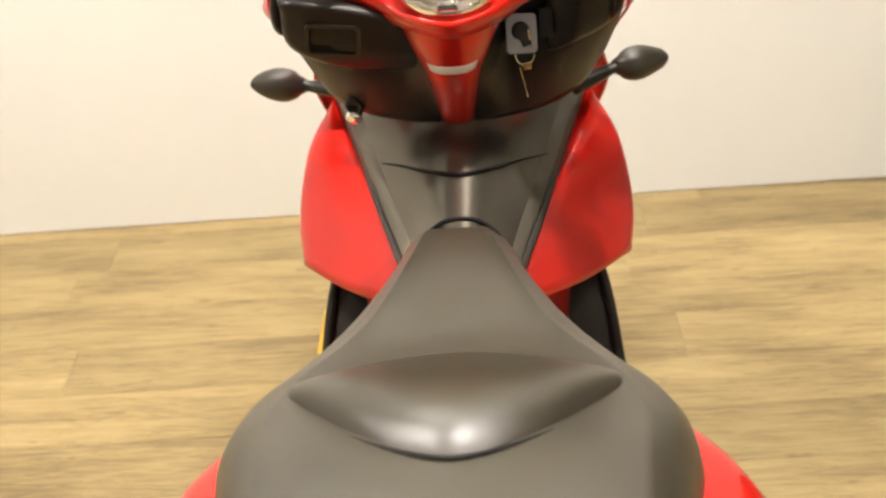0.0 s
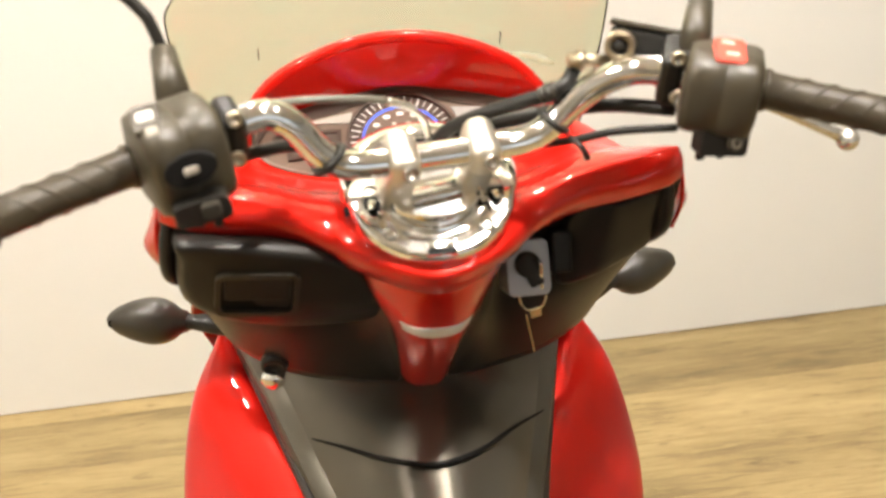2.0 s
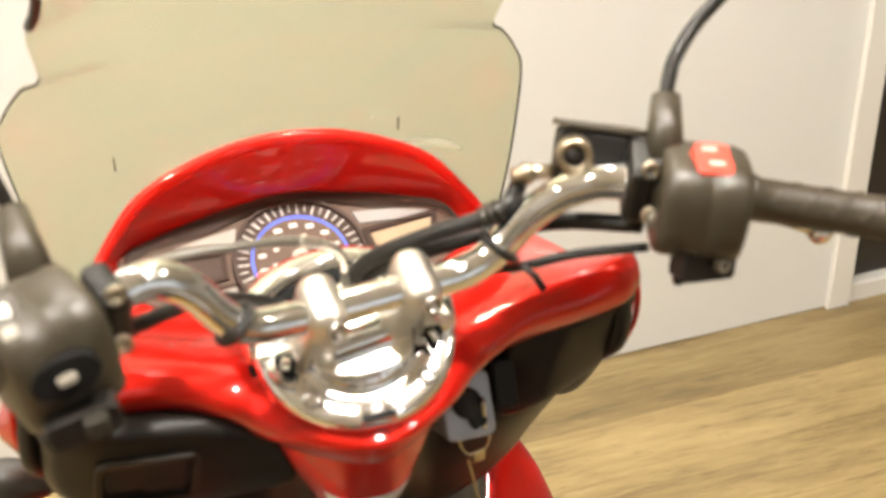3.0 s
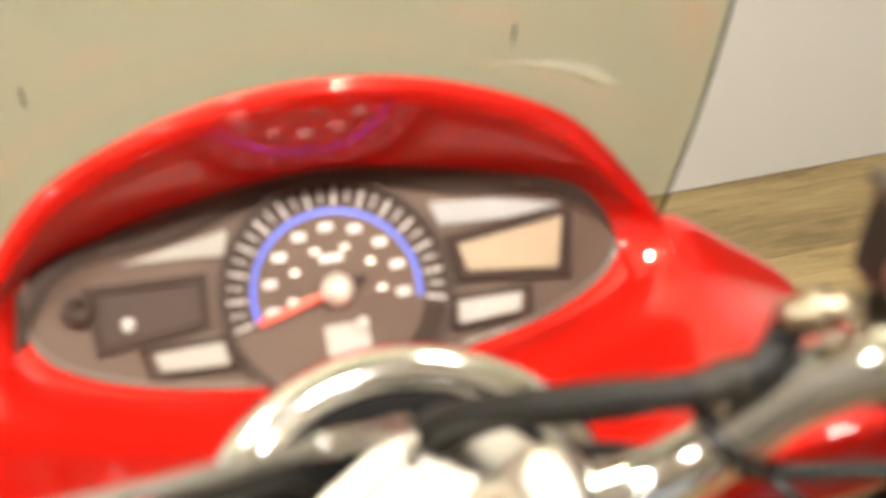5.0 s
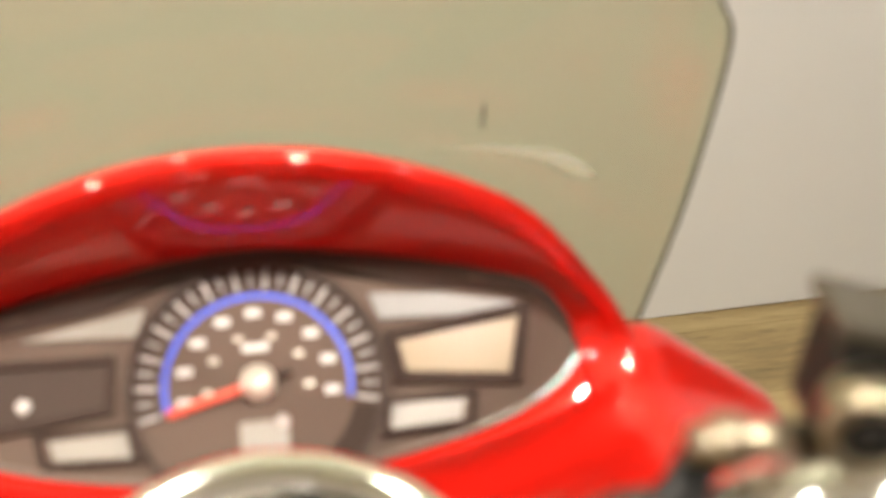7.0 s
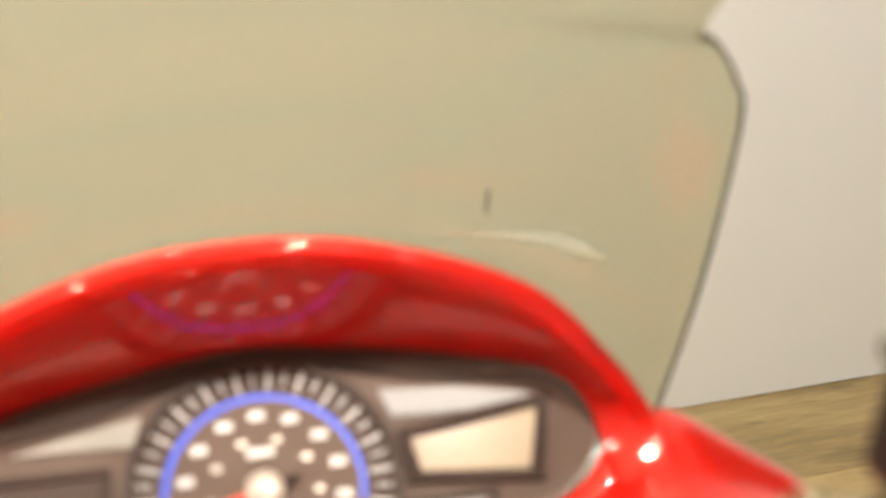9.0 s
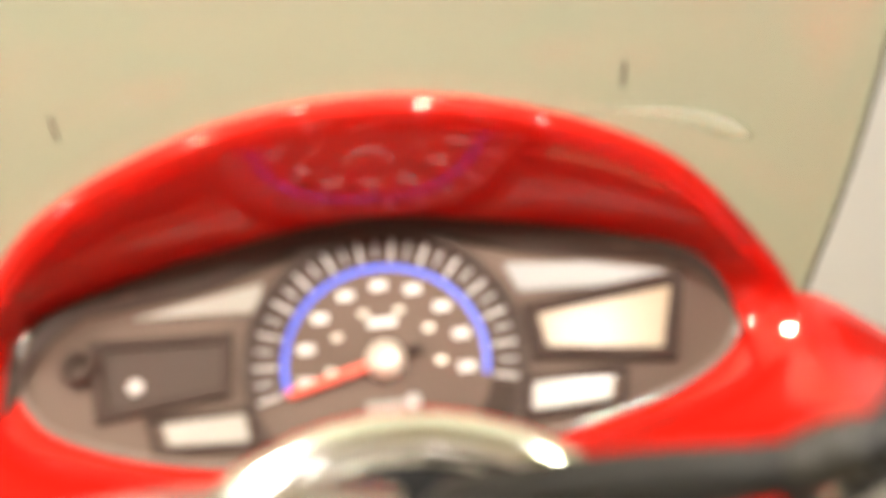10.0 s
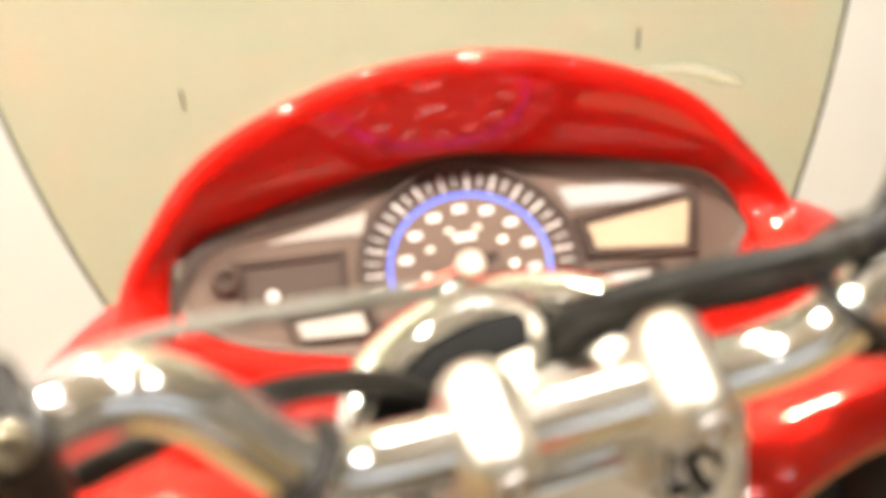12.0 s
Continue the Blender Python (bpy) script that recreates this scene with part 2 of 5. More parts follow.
def whole(rows):
    """Half rows from the middle outwards, made whole by mirroring."""
    return [[(-x, y, z) for x, y, z in reversed(r[1:])] + list(r) for r in rows]


def tube_bm(points, radius, seg=12, n=6, smooth=True, cap=True):
    p = spline(points, n) if smooth and len(points) > 2 else np.array(points, float)
    r = np.interp(np.linspace(0, 1, len(p)), np.linspace(0, 1, len(np.atleast_1d(radius))), np.atleast_1d(radius)) if np.ndim(radius) else np.full(len(p), radius)
    bm = bmesh.new()
    rings, side = [], None
    for i in range(len(p)):
        d = Vector(p[min(i + 1, len(p) - 1)] - p[max(i - 1, 0)]).normalized()
        if side is None:
            side = d.orthogonal().normalized()
        side = (side - d * side.dot(d)).normalized()
        up = d.cross(side)
        rings.append([bm.verts.new(Vector(p[i]) + (side * math.cos(a) + up * math.sin(a)) * float(r[i])) for a in np.arange(seg) * 2 * math.pi / seg])
    for a, b in zip(rings, rings[1:]):
        for k in range(seg):
            bm.faces.new((a[k], a[(k + 1) % seg], b[(k + 1) % seg], b[k]))
    if cap:
        bm.faces.new(rings[0][::-1])
        bm.faces.new(rings[-1])
    return bm


def tube(name, points, radius, mat, parent, label="", seg=12, n=6, smooth=True):
    return part(name, tube_bm(points, radius, seg, n, smooth), mat, parent, label)


def frame_at(origin, axis, up=(0, 0, 1)):
    """A turn and place whose z runs along axis."""
    z = Vector(axis).normalized()
    x = Vector(up).cross(z)
    x = x.normalized() if x.length > 1e-4 else z.orthogonal().normalized()
    y = z.cross(x)
    return Matrix.Translation(origin) @ Matrix((x, y, z)).transposed().to_4x4()


def lathe_bm(profile, m, seg=28):
    """Turns (radius, height) pairs about the z of m."""
    bm = bmesh.new()
    rings = []
    for r, h in profile:
        rings.append([bm.verts.new(m @ Vector((max(r, 1e-5) * math.cos(a), max(r, 1e-5) * math.sin(a), h))) for a in np.arange(seg) * 2 * math.pi / seg])
    for a, b in zip(rings, rings[1:]):
        for k in range(seg):
            bm.faces.new((a[k], a[(k + 1) % seg], b[(k + 1) % seg], b[k]))
    bm.faces.new(rings[0][::-1])
    bm.faces.new(rings[-1])
    bmesh.ops.remove_doubles(bm, verts=bm.verts, dist=2e-5)
    return bm


def lathe(name, profile, m, mat, parent, label="", seg=28):
    return part(name, lathe_bm(profile, m, seg), mat, parent, label)


def box_bm(size, m, bevel=0.0, seg=2):
    bm = bmesh.new()
    bmesh.ops.create_cube(bm, size=1)
    bmesh.ops.scale(bm, vec=size, verts=bm.verts)
    if bevel:
        bmesh.ops.bevel(bm, geom=bm.edges[:], offset=bevel, segments=seg, affect="EDGES", profile=0.5)
    bmesh.ops.transform(bm, matrix=m, verts=bm.verts)
    return bm


def box(name, size, m, mat, parent=None, bevel=0.002, label="", seg=2):
    return part(name, box_bm(size, m, bevel, seg), mat, parent, label, smooth=False)


def slab_bm(outline, low, high, m, bevel=0.0):
    """A flat outline (u, v) raised from low to high along the z of m."""
    bm = bmesh.new()
    vs = [bm.verts.new((u, v, low)) for u, v in outline]
    f = bm.faces.new(vs)
    r = bmesh.ops.extrude_face_region(bm, geom=[f])
    top = [v for v in r["geom"] if isinstance(v, bmesh.types.BMVert)]
    bmesh.ops.translate(bm, vec=(0, 0, high - low), verts=top)
    if bevel:
        edges = [e for e in bm.edges if all(v in top for v in e.verts)]
        bmesh.ops.bevel(bm, geom=edges, offset=bevel, segments=2, affect="EDGES", profile=0.5)
    bmesh.ops.transform(bm, matrix=m, verts=bm.verts)
    return bm


def slab(name, outline, low, high, m, mat, parent, label="", bevel=0.0):
    return part(name, slab_bm(outline, low, high, m, bevel), mat, parent, label, smooth=False)


def rounded(w, h, r, n=5, cx=0.0, cy=0.0):
    out = []
    for sx, sy, a0 in ((1, 1, 0), (-1, 1, 90), (-1, -1, 180), (1, -1, 270)):
        for k in range(n):
            a = radians(a0 + 90 * k / (n - 1))
            out.append((cx + sx * (w / 2 - r) + r * math.cos(a), cy + sy * (h / 2 - r) + r * math.sin(a)))
    return out


def ring_band_bm(outer, inner, low, high, m):
    """A flat band between two outlines with the same number of points."""
    bm = bmesh.new()
    o0, o1, i0, i1 = ([bm.verts.new(m @ Vector((u, v, h))) for u, v in line] for line, h in ((outer, low), (outer, high), (inner, low), (inner, high)))
    n = len(outer)
    for k in range(n):
        j = (k + 1) % n
        for a, b in ((o0, o1), (o1, i1), (i1, i0), (i0, o0)):
            bm.faces.new((a[k], a[j], b[j], b[k]))
    return bm


# ---- the room ----
WALL_TURN = math.atan(0.035)
ROOM = pose(0, 2.207, 0, 0, 0, math.degrees(WALL_TURN))     # x runs along the far wall, y beyond it


def room_box(name, lo, hi, mat, bevel=0.0, kind="structure", label="", category=""):
    size = [b - a for a, b in zip(lo, hi)]
    mid = [(a + b) / 2 for a, b in zip(lo, hi)]
    ob = box(name, size, ROOM @ Matrix.Translation(mid), mat, None, bevel)
    tagged(ob, label, category, kind=kind)
    return ob


X0, X1, Y0 = -3.6, 5.2, -7.4
DOOR_X0, DOOR_X1 = 1.385, 2.385
room_box("wall_north", (X0, 0, 0.003), (DOOR_X0, 0.12, CEILING), WALL, label="cream white painted plaster wall behind the scooter", category="wall")
room_box("wall_north_lintel", (DOOR_X0, 0, 2.08), (DOOR_X1, 0.12, CEILING), WALL, label="cream white painted wall over the doorway", category="wall")
room_box("wall_north_end", (DOOR_X1, 0, 0), (X1, 0.12, CEILING), WALL, label="cream white painted wall beside the doorway", category="wall")
room_box("wall_west", (X0 - 0.12, Y0, 0), (X0, 0.12, CEILING), WALL, label="plain cream white side wall", category="wall")
room_box("wall_east", (X1, Y0, 0), (X1 + 0.12, 0.12, CEILING), WALL, label="plain cream white side wall", category="wall")
WX0, WX1, WZ0, WZ1 = 0.6, 4.4, 0.35, 2.35
room_box("wall_south", (X0 - 0.12, Y0 - 0.12, 0), (WX0, Y0, CEILING), WALL, label="plain cream white rear wall", category="wall")
room_box("wall_south_end", (WX1, Y0 - 0.12, 0), (X1 + 0.12, Y0, CEILING), WALL, label="plain cream white rear wall", category="wall")
room_box("wall_south_sill", (WX0, Y0 - 0.12, 0), (WX1, Y0, WZ0), WALL, label="plain cream white wall under the window", category="wall")
room_box("wall_south_lintel", (WX0, Y0 - 0.12, WZ1), (WX1, Y0, CEILING), WALL, label="plain cream white wall over the window", category="wall")
window = tagged(new("window_1"), "wide shop window with a white frame and daylight", "window", kind="structure")
for i in range(5):
    x = WX0 + (WX1 - WX0) * i / 4
    box("mullion", (0.06, 0.07, WZ1 - WZ0), ROOM @ Matrix.Translation((min(max(x, WX0 + 0.031), WX1 - 0.031), Y0 - 0.06, (WZ0 + WZ1) / 2)), TRIM, window, 0.004)
for i in range(4):
    x = WX0 + (WX1 - WX0) * (i + 0.5) / 4
    pane = box("pane", ((WX1 - WX0) / 4 - 0.062, 0.006, WZ1 - WZ0 - 0.002), ROOM @ Matrix.Translation((x, Y0 - 0.06, (WZ0 + WZ1) / 2)), clear("window_glass", (0.97, 0.98, 0.98)), window, 0)
    pane.visible_shadow = False
room_box("backdrop", (WX0 - 1.5, Y0 - 1.6, -0.1), (WX1 + 1.5, Y0 - 1.5, 3.4), emitter("daylight", (0.85, 0.93, 1.0), 0.7), label="pale daylight outside the shop window", category="daylight")
room_box("ceiling", (X0 - 0.12, Y0 - 0.12, CEILING), (X1 + 0.12, 0.12, CEILING + 0.12), CEIL, label="plain off-white ceiling", category="ceiling")
floor = room_box("floor", (X0 - 0.12, Y0 - 0.12, -0.1), (X1 + 0.12, 0.25, -0.006), GAP, label="light oak plank floor with brown grain", category="floor")
room_box("trim", (DOOR_X0 - 0.058, -0.014, 0), (DOOR_X0 - 0.002, -0.0005, 2.1), TRIM, 0.004, label="narrow white painted door casing on the wall", category="trim")
door = room_box("door_1", (DOOR_X0 + 0.012, 0.03, 0.045), (DOOR_X1 - 0.012, 0.07, 2.06), DOOR, 0.003, label="dark brown closed door in the far wall", category="door")
room_box("door_sill", (DOOR_X0 + 0.001, 0.001, -0.005), (DOOR_X1 - 0.001, 0.119, 0.042), TRIM, 0.004, label="white painted sill under the dark door", category="sill")


# ---- ceiling lights ----
def ceiling_lamp(x, y, glow):
    top = new("ceiling_lamp")
    top.location = (x, y, CEILING)
    tagged(top, "small round recessed warm white ceiling lamp", "ceiling lamp", group="ceiling lamps")
    m = Matrix.Identity(4)
    part("ring", ring_band_bm([(0.086 * math.cos(a), 0.086 * math.sin(a)) for a in np.arange(32) * math.pi / 16], [(0.066 * math.cos(a), 0.066 * math.sin(a)) for a in np.arange(32) * math.pi / 16], -0.009, -0.001, m), TRIM, top, smooth=False)
    part("bulb", lathe_bm([(0.064, -0.002), (0.064, -0.010), (0.0, -0.014)], m), glow, top, "glowing warm bulb")


for (x, y, _), glow in zip(SPOTS, LAMP):
    ceiling_lamp(x, y, glow)


# ---- the scooter ----
scooter = tagged(new("scooter"), "red and black motor scooter with chrome handlebar and smoked windscreen", "scooter")

# instrument plane: u to the right, v up along the face, n out of it
DASH = Matrix.Translation((0, 1.129, 0.9685)) @ pose(0, 0, 0, 33.5)


def dash_xyz(u, v, n):
    return tuple(DASH @ Vector((u, v, n)))


# windscreen, smoked, leaning back
EDGE = [(0.158, 1.165, 0.925), (0.165, 1.169, 0.948), (0.182, 1.179, 1.001), (0.194, 1.187, 1.066), (0.186, 1.18, 1.09), (0.172, 1.170, 1.109),
        (0.159, 1.153, 1.121), (0.161, 1.122, 1.160), (0.151, 1.080, 1.195), (0.146, 1.03, 1.27), (0.125, 0.985, 1.35), (0.08, 0.965, 1.39)]
edge = spline(EDGE, 16)
BOW = 2.15
MIDDLE = [(0.90, 1.264), (0.948, 1.260), (1.0, 1.255), (1.06, 1.240), (1.11, 1.217), (1.16, 1.180), (1.21, 1.135), (1.28, 1.08), (1.36, 1.015), (1.42, 0.97)]
rows = []
for x, y, z in edge:
    c = np.interp(z, [m[0] for m in MIDDLE], [m[1] for m in MIDDLE])
    fix = y - (c - BOW * x * x)
    ledge = lambda w: (lambda h: 0.0065 * (max(0.0, 1 - h / 0.004) if h > 0 else max(0.0, 1 + h / 0.05)))(z - (1.014 - 1.25 * w * w))      # moulded step above the hood
    fold = lambda w: 0.012 * max(0.0, 1 - abs(abs(w) - (0.098 + 0.80 * (z - 1.038))) / 0.040) if z > 1.03 else 0.0                       # folded wings
    rows.append([(x * q, c - BOW * (x * q) ** 2 + fix * abs(q) ** 5 - (1 - q ** 8) * ledge(x * q) + (1 - q * q) * fold(x * q), z) for q in np.linspace(-1, 1, 57)])
windscreen = shell("windscreen", np.array(rows), SMOKE, scooter, 0.003, label="smoked translucent windscreen with a notched edge")
windscreen.visible_shadow = False
for s in (1, -1):
    line = [(x * s, y - 0.001, z) for x, y, z in edge]
    tube("edge_line", line[:97], 0.0008, SEAM, windscreen, smooth=False, seg=6)
    tube("edge_trim", line[118:], 0.0036, RUBBER, windscreen, "black rubber edging", smooth=False, seg=8)
    mark = [(0.111 * s - 0.007, 1.2245, 1.017), (0.111 * s - 0.007, 1.222, 1.029)]
    tube("mount_slot", mark, 0.0007, RUBBER, windscreen, smooth=False, seg=6)
# a lamp's highlight on the right fold, drawn as a pale solid streak
streak = [(0.083, 1.2285, 1.0045), (0.105, 1.2235, 1.0068), (0.1277, 1.2138, 1.0074), (0.140, 1.2068, 1.0050), (0.150, 1.2005, 1.0025)]
tube("painted_streak", streak, [0.0004, 0.0010, 0.0028, 0.0042, 0.0014], STREAK, windscreen, "pale streak painted as a lamp highlight on the screen", seg=10)

# hood over the instruments
RIM = [(0.1530, 1.090, 0.961), (0.1480, 1.126, 0.979), (0.1335, 1.137, 1.001), (0.104, 1.147, 1.031), (0.052, 1.150, 1.0535), (0, 1.151, 1.0605)]
BASE = [(0.1325, 1.088, 0.953), (0.1305, 1.122, 0.967), (0.1215, 1.153, 0.982), (0.091, 1.164, 0.989), (0.046, 1.168, 0.998), (0, 1.170, 1.003)]
OUT1 = [(0.1540, 1.090, 0.955), (0.1510, 1.132, 0.968), (0.139, 1.153, 0.978), (0.110, 1.172, 0.990), (0.057, 1.184, 1.004), (0, 1.186, 1.009)]
OUT2 = [(0.1530, 1.088, 0.930), (0.1480, 1.126, 0.930), (0.135, 1.150, 0.922), (0.106, 1.176, 0.922), (0.055, 1.188, 0.925), (0, 1.190, 0.926)]
full = lambda line: [(-x, y, z) for x, y, z in line] + [p for p in reversed(line[:-1])]
lip_in = []
for (x, y, z), k in zip(RIM, (0.35, 0.6, 0.85, 1.0, 1.0, 1.0)):
    r = math.hypot(x, z - 0.955)
    lip_in.append((x - 0.0062 * k * x / r, y - 0.0052 * k, z - 0.0062 * k * (z - 0.955) / r))
lip_mid = [tuple((Vector(a) + Vector(b)) / 2 + Vector((0, -0.0012, 0.0012))) for a, b in zip(RIM, lip_in)]
wall_top = [(x, y + 0.0012, z) for x, y, z in lip_in]
wall_mid = [tuple(Vector(a).lerp(Vector(b), 0.5) + Vector((0, 0.0004, 0.0002))) for a, b in zip(wall_top, BASE)]
hood = shell("instrument_hood", surface([full(RIM), full([(x + 0.001 * (x > 0), y + 0.006, z - 0.0085) for x, y, z in RIM]), full(OUT1), full(OUT2)], 8, 6), RED, scooter, 0.002, label="arched glossy red hood over the instruments")
shell("inner_wall", surface([full(wall_top), full(wall_mid), full(BASE)], 10, 8), RED, hood, 0.002, label="glossy red inner wall of the hood")
hood.location.x = -0.003
shell("rim", surface([full(lip_in), full(lip_mid), full(RIM), full([(x, y + 0.004, z - 0.003) for x, y, z in RIM])], 8, 5), RED, hood, 0.0012, label="rounded glossy red rim")

# instrument cluster
PANEL = [(0.1278, 0.0120), (0.1252, -0.0010), (0.1145, -0.0130), (0.0885, -0.0242), (0.052, -0.0320), (0.018, -0.0358)]      # half of the lower edge, from the end to the middle
lower = PANEL + [(-u, v) for u, v in reversed(PANEL)]
upper = [(-0.1250, 0.0255), (-0.112, 0.0330), (-0.055, 0.0460), (0, 0.050), (0.055, 0.0460), (0.112, 0.0330), (0.1250, 0.0255)]
cluster = part("instrument_panel", slab_bm([tuple(p[:2]) for p in spline([(u, v, 0) for u, v in lower + upper], 4, True)], -0.012, -0.002, DASH, 0), DIAL, scooter, "oval instrument panel with a round speedometer", smooth=False)
BAND_IN = [(0.1262, 0.0215), (0.120, 0.0255), (0.097, 0.029), (0.062, 0.0335), (0.03, 0.0435), (0, 0.0465)]
band_lo = [dash_xyz(u, v, -0.002) for u, v in BAND_IN]
band_hi = [(x, y - 0.001, z + 0.001) for x, y, z in BASE]
band_hi[0] = dash_xyz(0.1290, 0.0215, 0.004)
shell("upper_bezel", surface([full(band_lo), full([tuple((Vector(a) + Vector(b)) / 2 + Vector((0, 0.002, 0))) for a, b in zip(band_lo, band_hi)]), full(band_hi)], 6, 4), BEZEL, cluster, 0.0015, label="dark sloping bezel band")
lower_line = spline([(u, v, 0) for u, v in [(0.1250, 0.0255)] + lower + [(-0.1250, 0.0255)]], 4)
lip = [dash_xyz(p[0], p[1], -0.0005) for p in lower_line]
tube("lip", lip, 0.0017, LIP, cluster, "glossy lens edge", smooth=False, seg=8)
ring = lambda k, v0, n: [dash_xyz(p[0] * k, p[1] * k + v0, n) for p in lower_line]
shell("panel_surround", np.array([ring(1.004, -0.0002, -0.003), ring(1.012, -0.0006, -0.0020), ring(1.03, -0.0018, -0.0012), ring(1.07, -0.005, -0.0004), ring(1.13, -0.012, -0.0002)]), RED, cluster, 0.001, label="red surround of the instrument panel")


def dash_slab(name, outline, low, high, mat, label="", bevel=0.0):
    return slab(name, outline, low, high, DASH, mat, cluster, label, bevel)


def dash_band(name, outer, inner, low, high, mat, label=""):
    return part(name, ring_band_bm(outer, inner, low, high, DASH), mat, cluster, label, smooth=False)


circle = lambda r, a0=0.0, a1=360.0, n=64: [(r * math.cos(radians(a)), r * math.sin(radians(a))) for a in np.linspace(a0, a1, n, endpoint=abs(a1 - a0) < 359)]
dash_band("speedometer_ring", circle(0.0500), circle(0.0474), -0.002, 0.0035, BEZEL, "raised round ring")
dash_slab("speedometer_face", circle(0.0474), -0.0019, -0.0002, DIAL)


def arc_band(name, r0, r1, a0, a1, low, high, mat, label=""):
    outline = circle(r1, a0, a1, 40) + circle(r0, a1, a0, 40)
    return dash_slab(name, outline, low, high, mat, label)


arc_band("blue_arc", 0.0345, 0.0365, -13, 193, -0.0002, 0.0004, BLUE, "bright blue scale arc")
arc_band("dark_sector", 0.0375, 0.0470, -50, -16, -0.0002, 0.0002, DIAL_DARK)
arc_band("dark_scale", 0.0375, 0.0472, -15, 195, -0.0002, 0.0001, BEZEL)
for k in range(27):
    a = 193 - k * 206 / 26
    big = k % 2 == 0
    d = Vector((math.cos(radians(a)), math.sin(radians(a)), 0))
    box("tick", (0.0082 if big else 0.0062, 0.0010 if big else 0.0006, 0.0006), DASH @ Matrix.Translation(d * (0.0424 if big else 0.0430) + Vector((0, 0, 0.0004))) @ pose(0, 0, 0, 0, 0, a), WHITE, cluster, 0)
for k in range(9):
    a = 190 - k * 200 / 8
    d = Vector((math.cos(radians(a)), math.sin(radians(a)), 0)) * 0.0285
    box("number_mark", (0.0058, 0.0032, 0.0005), DASH @ Matrix.Translation(d + Vector((0, 0, 0.0003))), WHITE, cluster, 0)
for k in range(6):
    a = 185 - k * 190 / 5
    d = Vector((math.cos(radians(a)), math.sin(radians(a)), 0)) * 0.0195
    box("inner_mark", (0.0034, 0.002, 0.0004), DASH @ Matrix.Translation(d + Vector((0, 0, 0.0003))), HUB, cluster, 0)
box("unit_mark", (0.010, 0.003, 0.0005), DASH @ Matrix.Translation((0, 0.0145, 0.0003)), WHITE, cluster, 0)
box("needle", (0.034, 0.0032, 0.0012), DASH @ pose(0, 0, 0.003, 0, 0, 195) @ Matrix.Translation((0.019, 0, 0)), NEEDLE, cluster, 0.0005, "red needle at rest")
lathe("needle_hub", [(0.0068, 0.0), (0.0068, 0.0035), (0.0055, 0.0048), (0.0, 0.005)], DASH, HUB, cluster, "round beige needle hub")
lathe("set_button", [(0.0024, -0.001), (0.0024, 0.0012), (0.0012, 0.002), (0, 0.0022)], DASH @ Matrix.Translation((0.0082, -0.0155, 0.0004)), WHITE, cluster, "small bright button")
box("needle_tail", (0.008, 0.0036, 0.0012), DASH @ pose(0, 0, 0.002, 0, 0, 15) @ Matrix.Translation((0.0095, 0, 0)), DIAL_DARK, cluster, 0.0005)
# lamp reflection in the clear lens, painted as a pale rectangle
dash_slab("lens_reflection", rounded(0.0185, 0.0135, 0.0012, cx=0.001, cy=-0.0212), -0.0003, 0.0004, PALE, "small pale patch painted as a lamp reflected in the lens")
dash_slab("fuel_display", [(0.0555, 0.0120), (0.1045, 0.0175), (0.0975, -0.0055), (0.0575, -0.0005)], -0.0019, -0.0010, LCD, "orange beige display")
dash_band("display_frame", [(0.0500, 0.0160), (0.1105, 0.0228), (0.1015, -0.0105), (0.0520, -0.0045)], [(0.0550, 0.0124), (0.1050, 0.0180), (0.0980, -0.0058), (0.0570, -0.0009)], -0.0019, 0.0014, DIAL_DARK)
for s, tint in ((1, PALE), (-1, PALE)):
    dash_slab("indicator_panel", [(0.0505 * s, -0.0130), (0.0790 * s, -0.0138), (0.0765 * s, -0.0215), (0.0490 * s, -0.0228)], -0.0019, -0.0006, tint, "pale indicator panel")
    dash_band("indicator_frame", [(0.0470 * s, -0.0110), (0.0845 * s, -0.0105), (0.0815 * s, -0.0248), (0.0455 * s, -0.0257)], [(0.0490 * s, -0.0131), (0.0820 * s, -0.0126), (0.0795 * s, -0.0229), (0.0475 * s, -0.0236)], -0.0019, 0.0008, DIAL_DARK)
dash_slab("warning_panel", [(-0.100, 0.0155), (-0.0565, 0.0140), (-0.0575, -0.0035), (-0.098, -0.0075)], -0.0019, -0.0012, BEZEL)
dash_band("warning_frame", [(-0.104, 0.0185), (-0.0530, 0.0168), (-0.0545, -0.0062), (-0.101, -0.0112)], [(-0.099, 0.0152), (-0.0568, 0.0138), (-0.0580, -0.0032), (-0.097, -0.0071)], -0.0019, 0.0008, DIAL_DARK)
lathe("warning_lamp", [(0.0028, -0.001), (0.0028, 0.0004), (0.0, 0.0008)], DASH @ Matrix.Translation((-0.0875, 0.0005, -0.0008)), WHITE, cluster)
dash_slab("side_wedge", [(-0.088, 0.0258), (-0.062, 0.0312), (-0.0415, 0.0345), (-0.0445, 0.0235), (-0.062, 0.0248)], -0.0019, -0.0008, PALE, "pale wedge lamp")
# the right wedge is glare painted as a pale slab
dash_slab("side_wedge", [(0.046, 0.0325), (0.075, 0.0300), (0.104, 0.0235), (0.110, 0.0180), (0.075, 0.0205), (0.0495, 0.0215)], -0.0019, -0.0008, GLARE, "pale wedge painted as glare on the panel")
part("trip_knob", lathe_bm([(0.006, 0), (0.006, 0.006), (0.004, 0.007), (0.004, 0.003), (0, 0.003)], DASH @ Matrix.Translation((-0.1065, 0.009, -0.002))), BEZEL, cluster, "small dark reset knob")

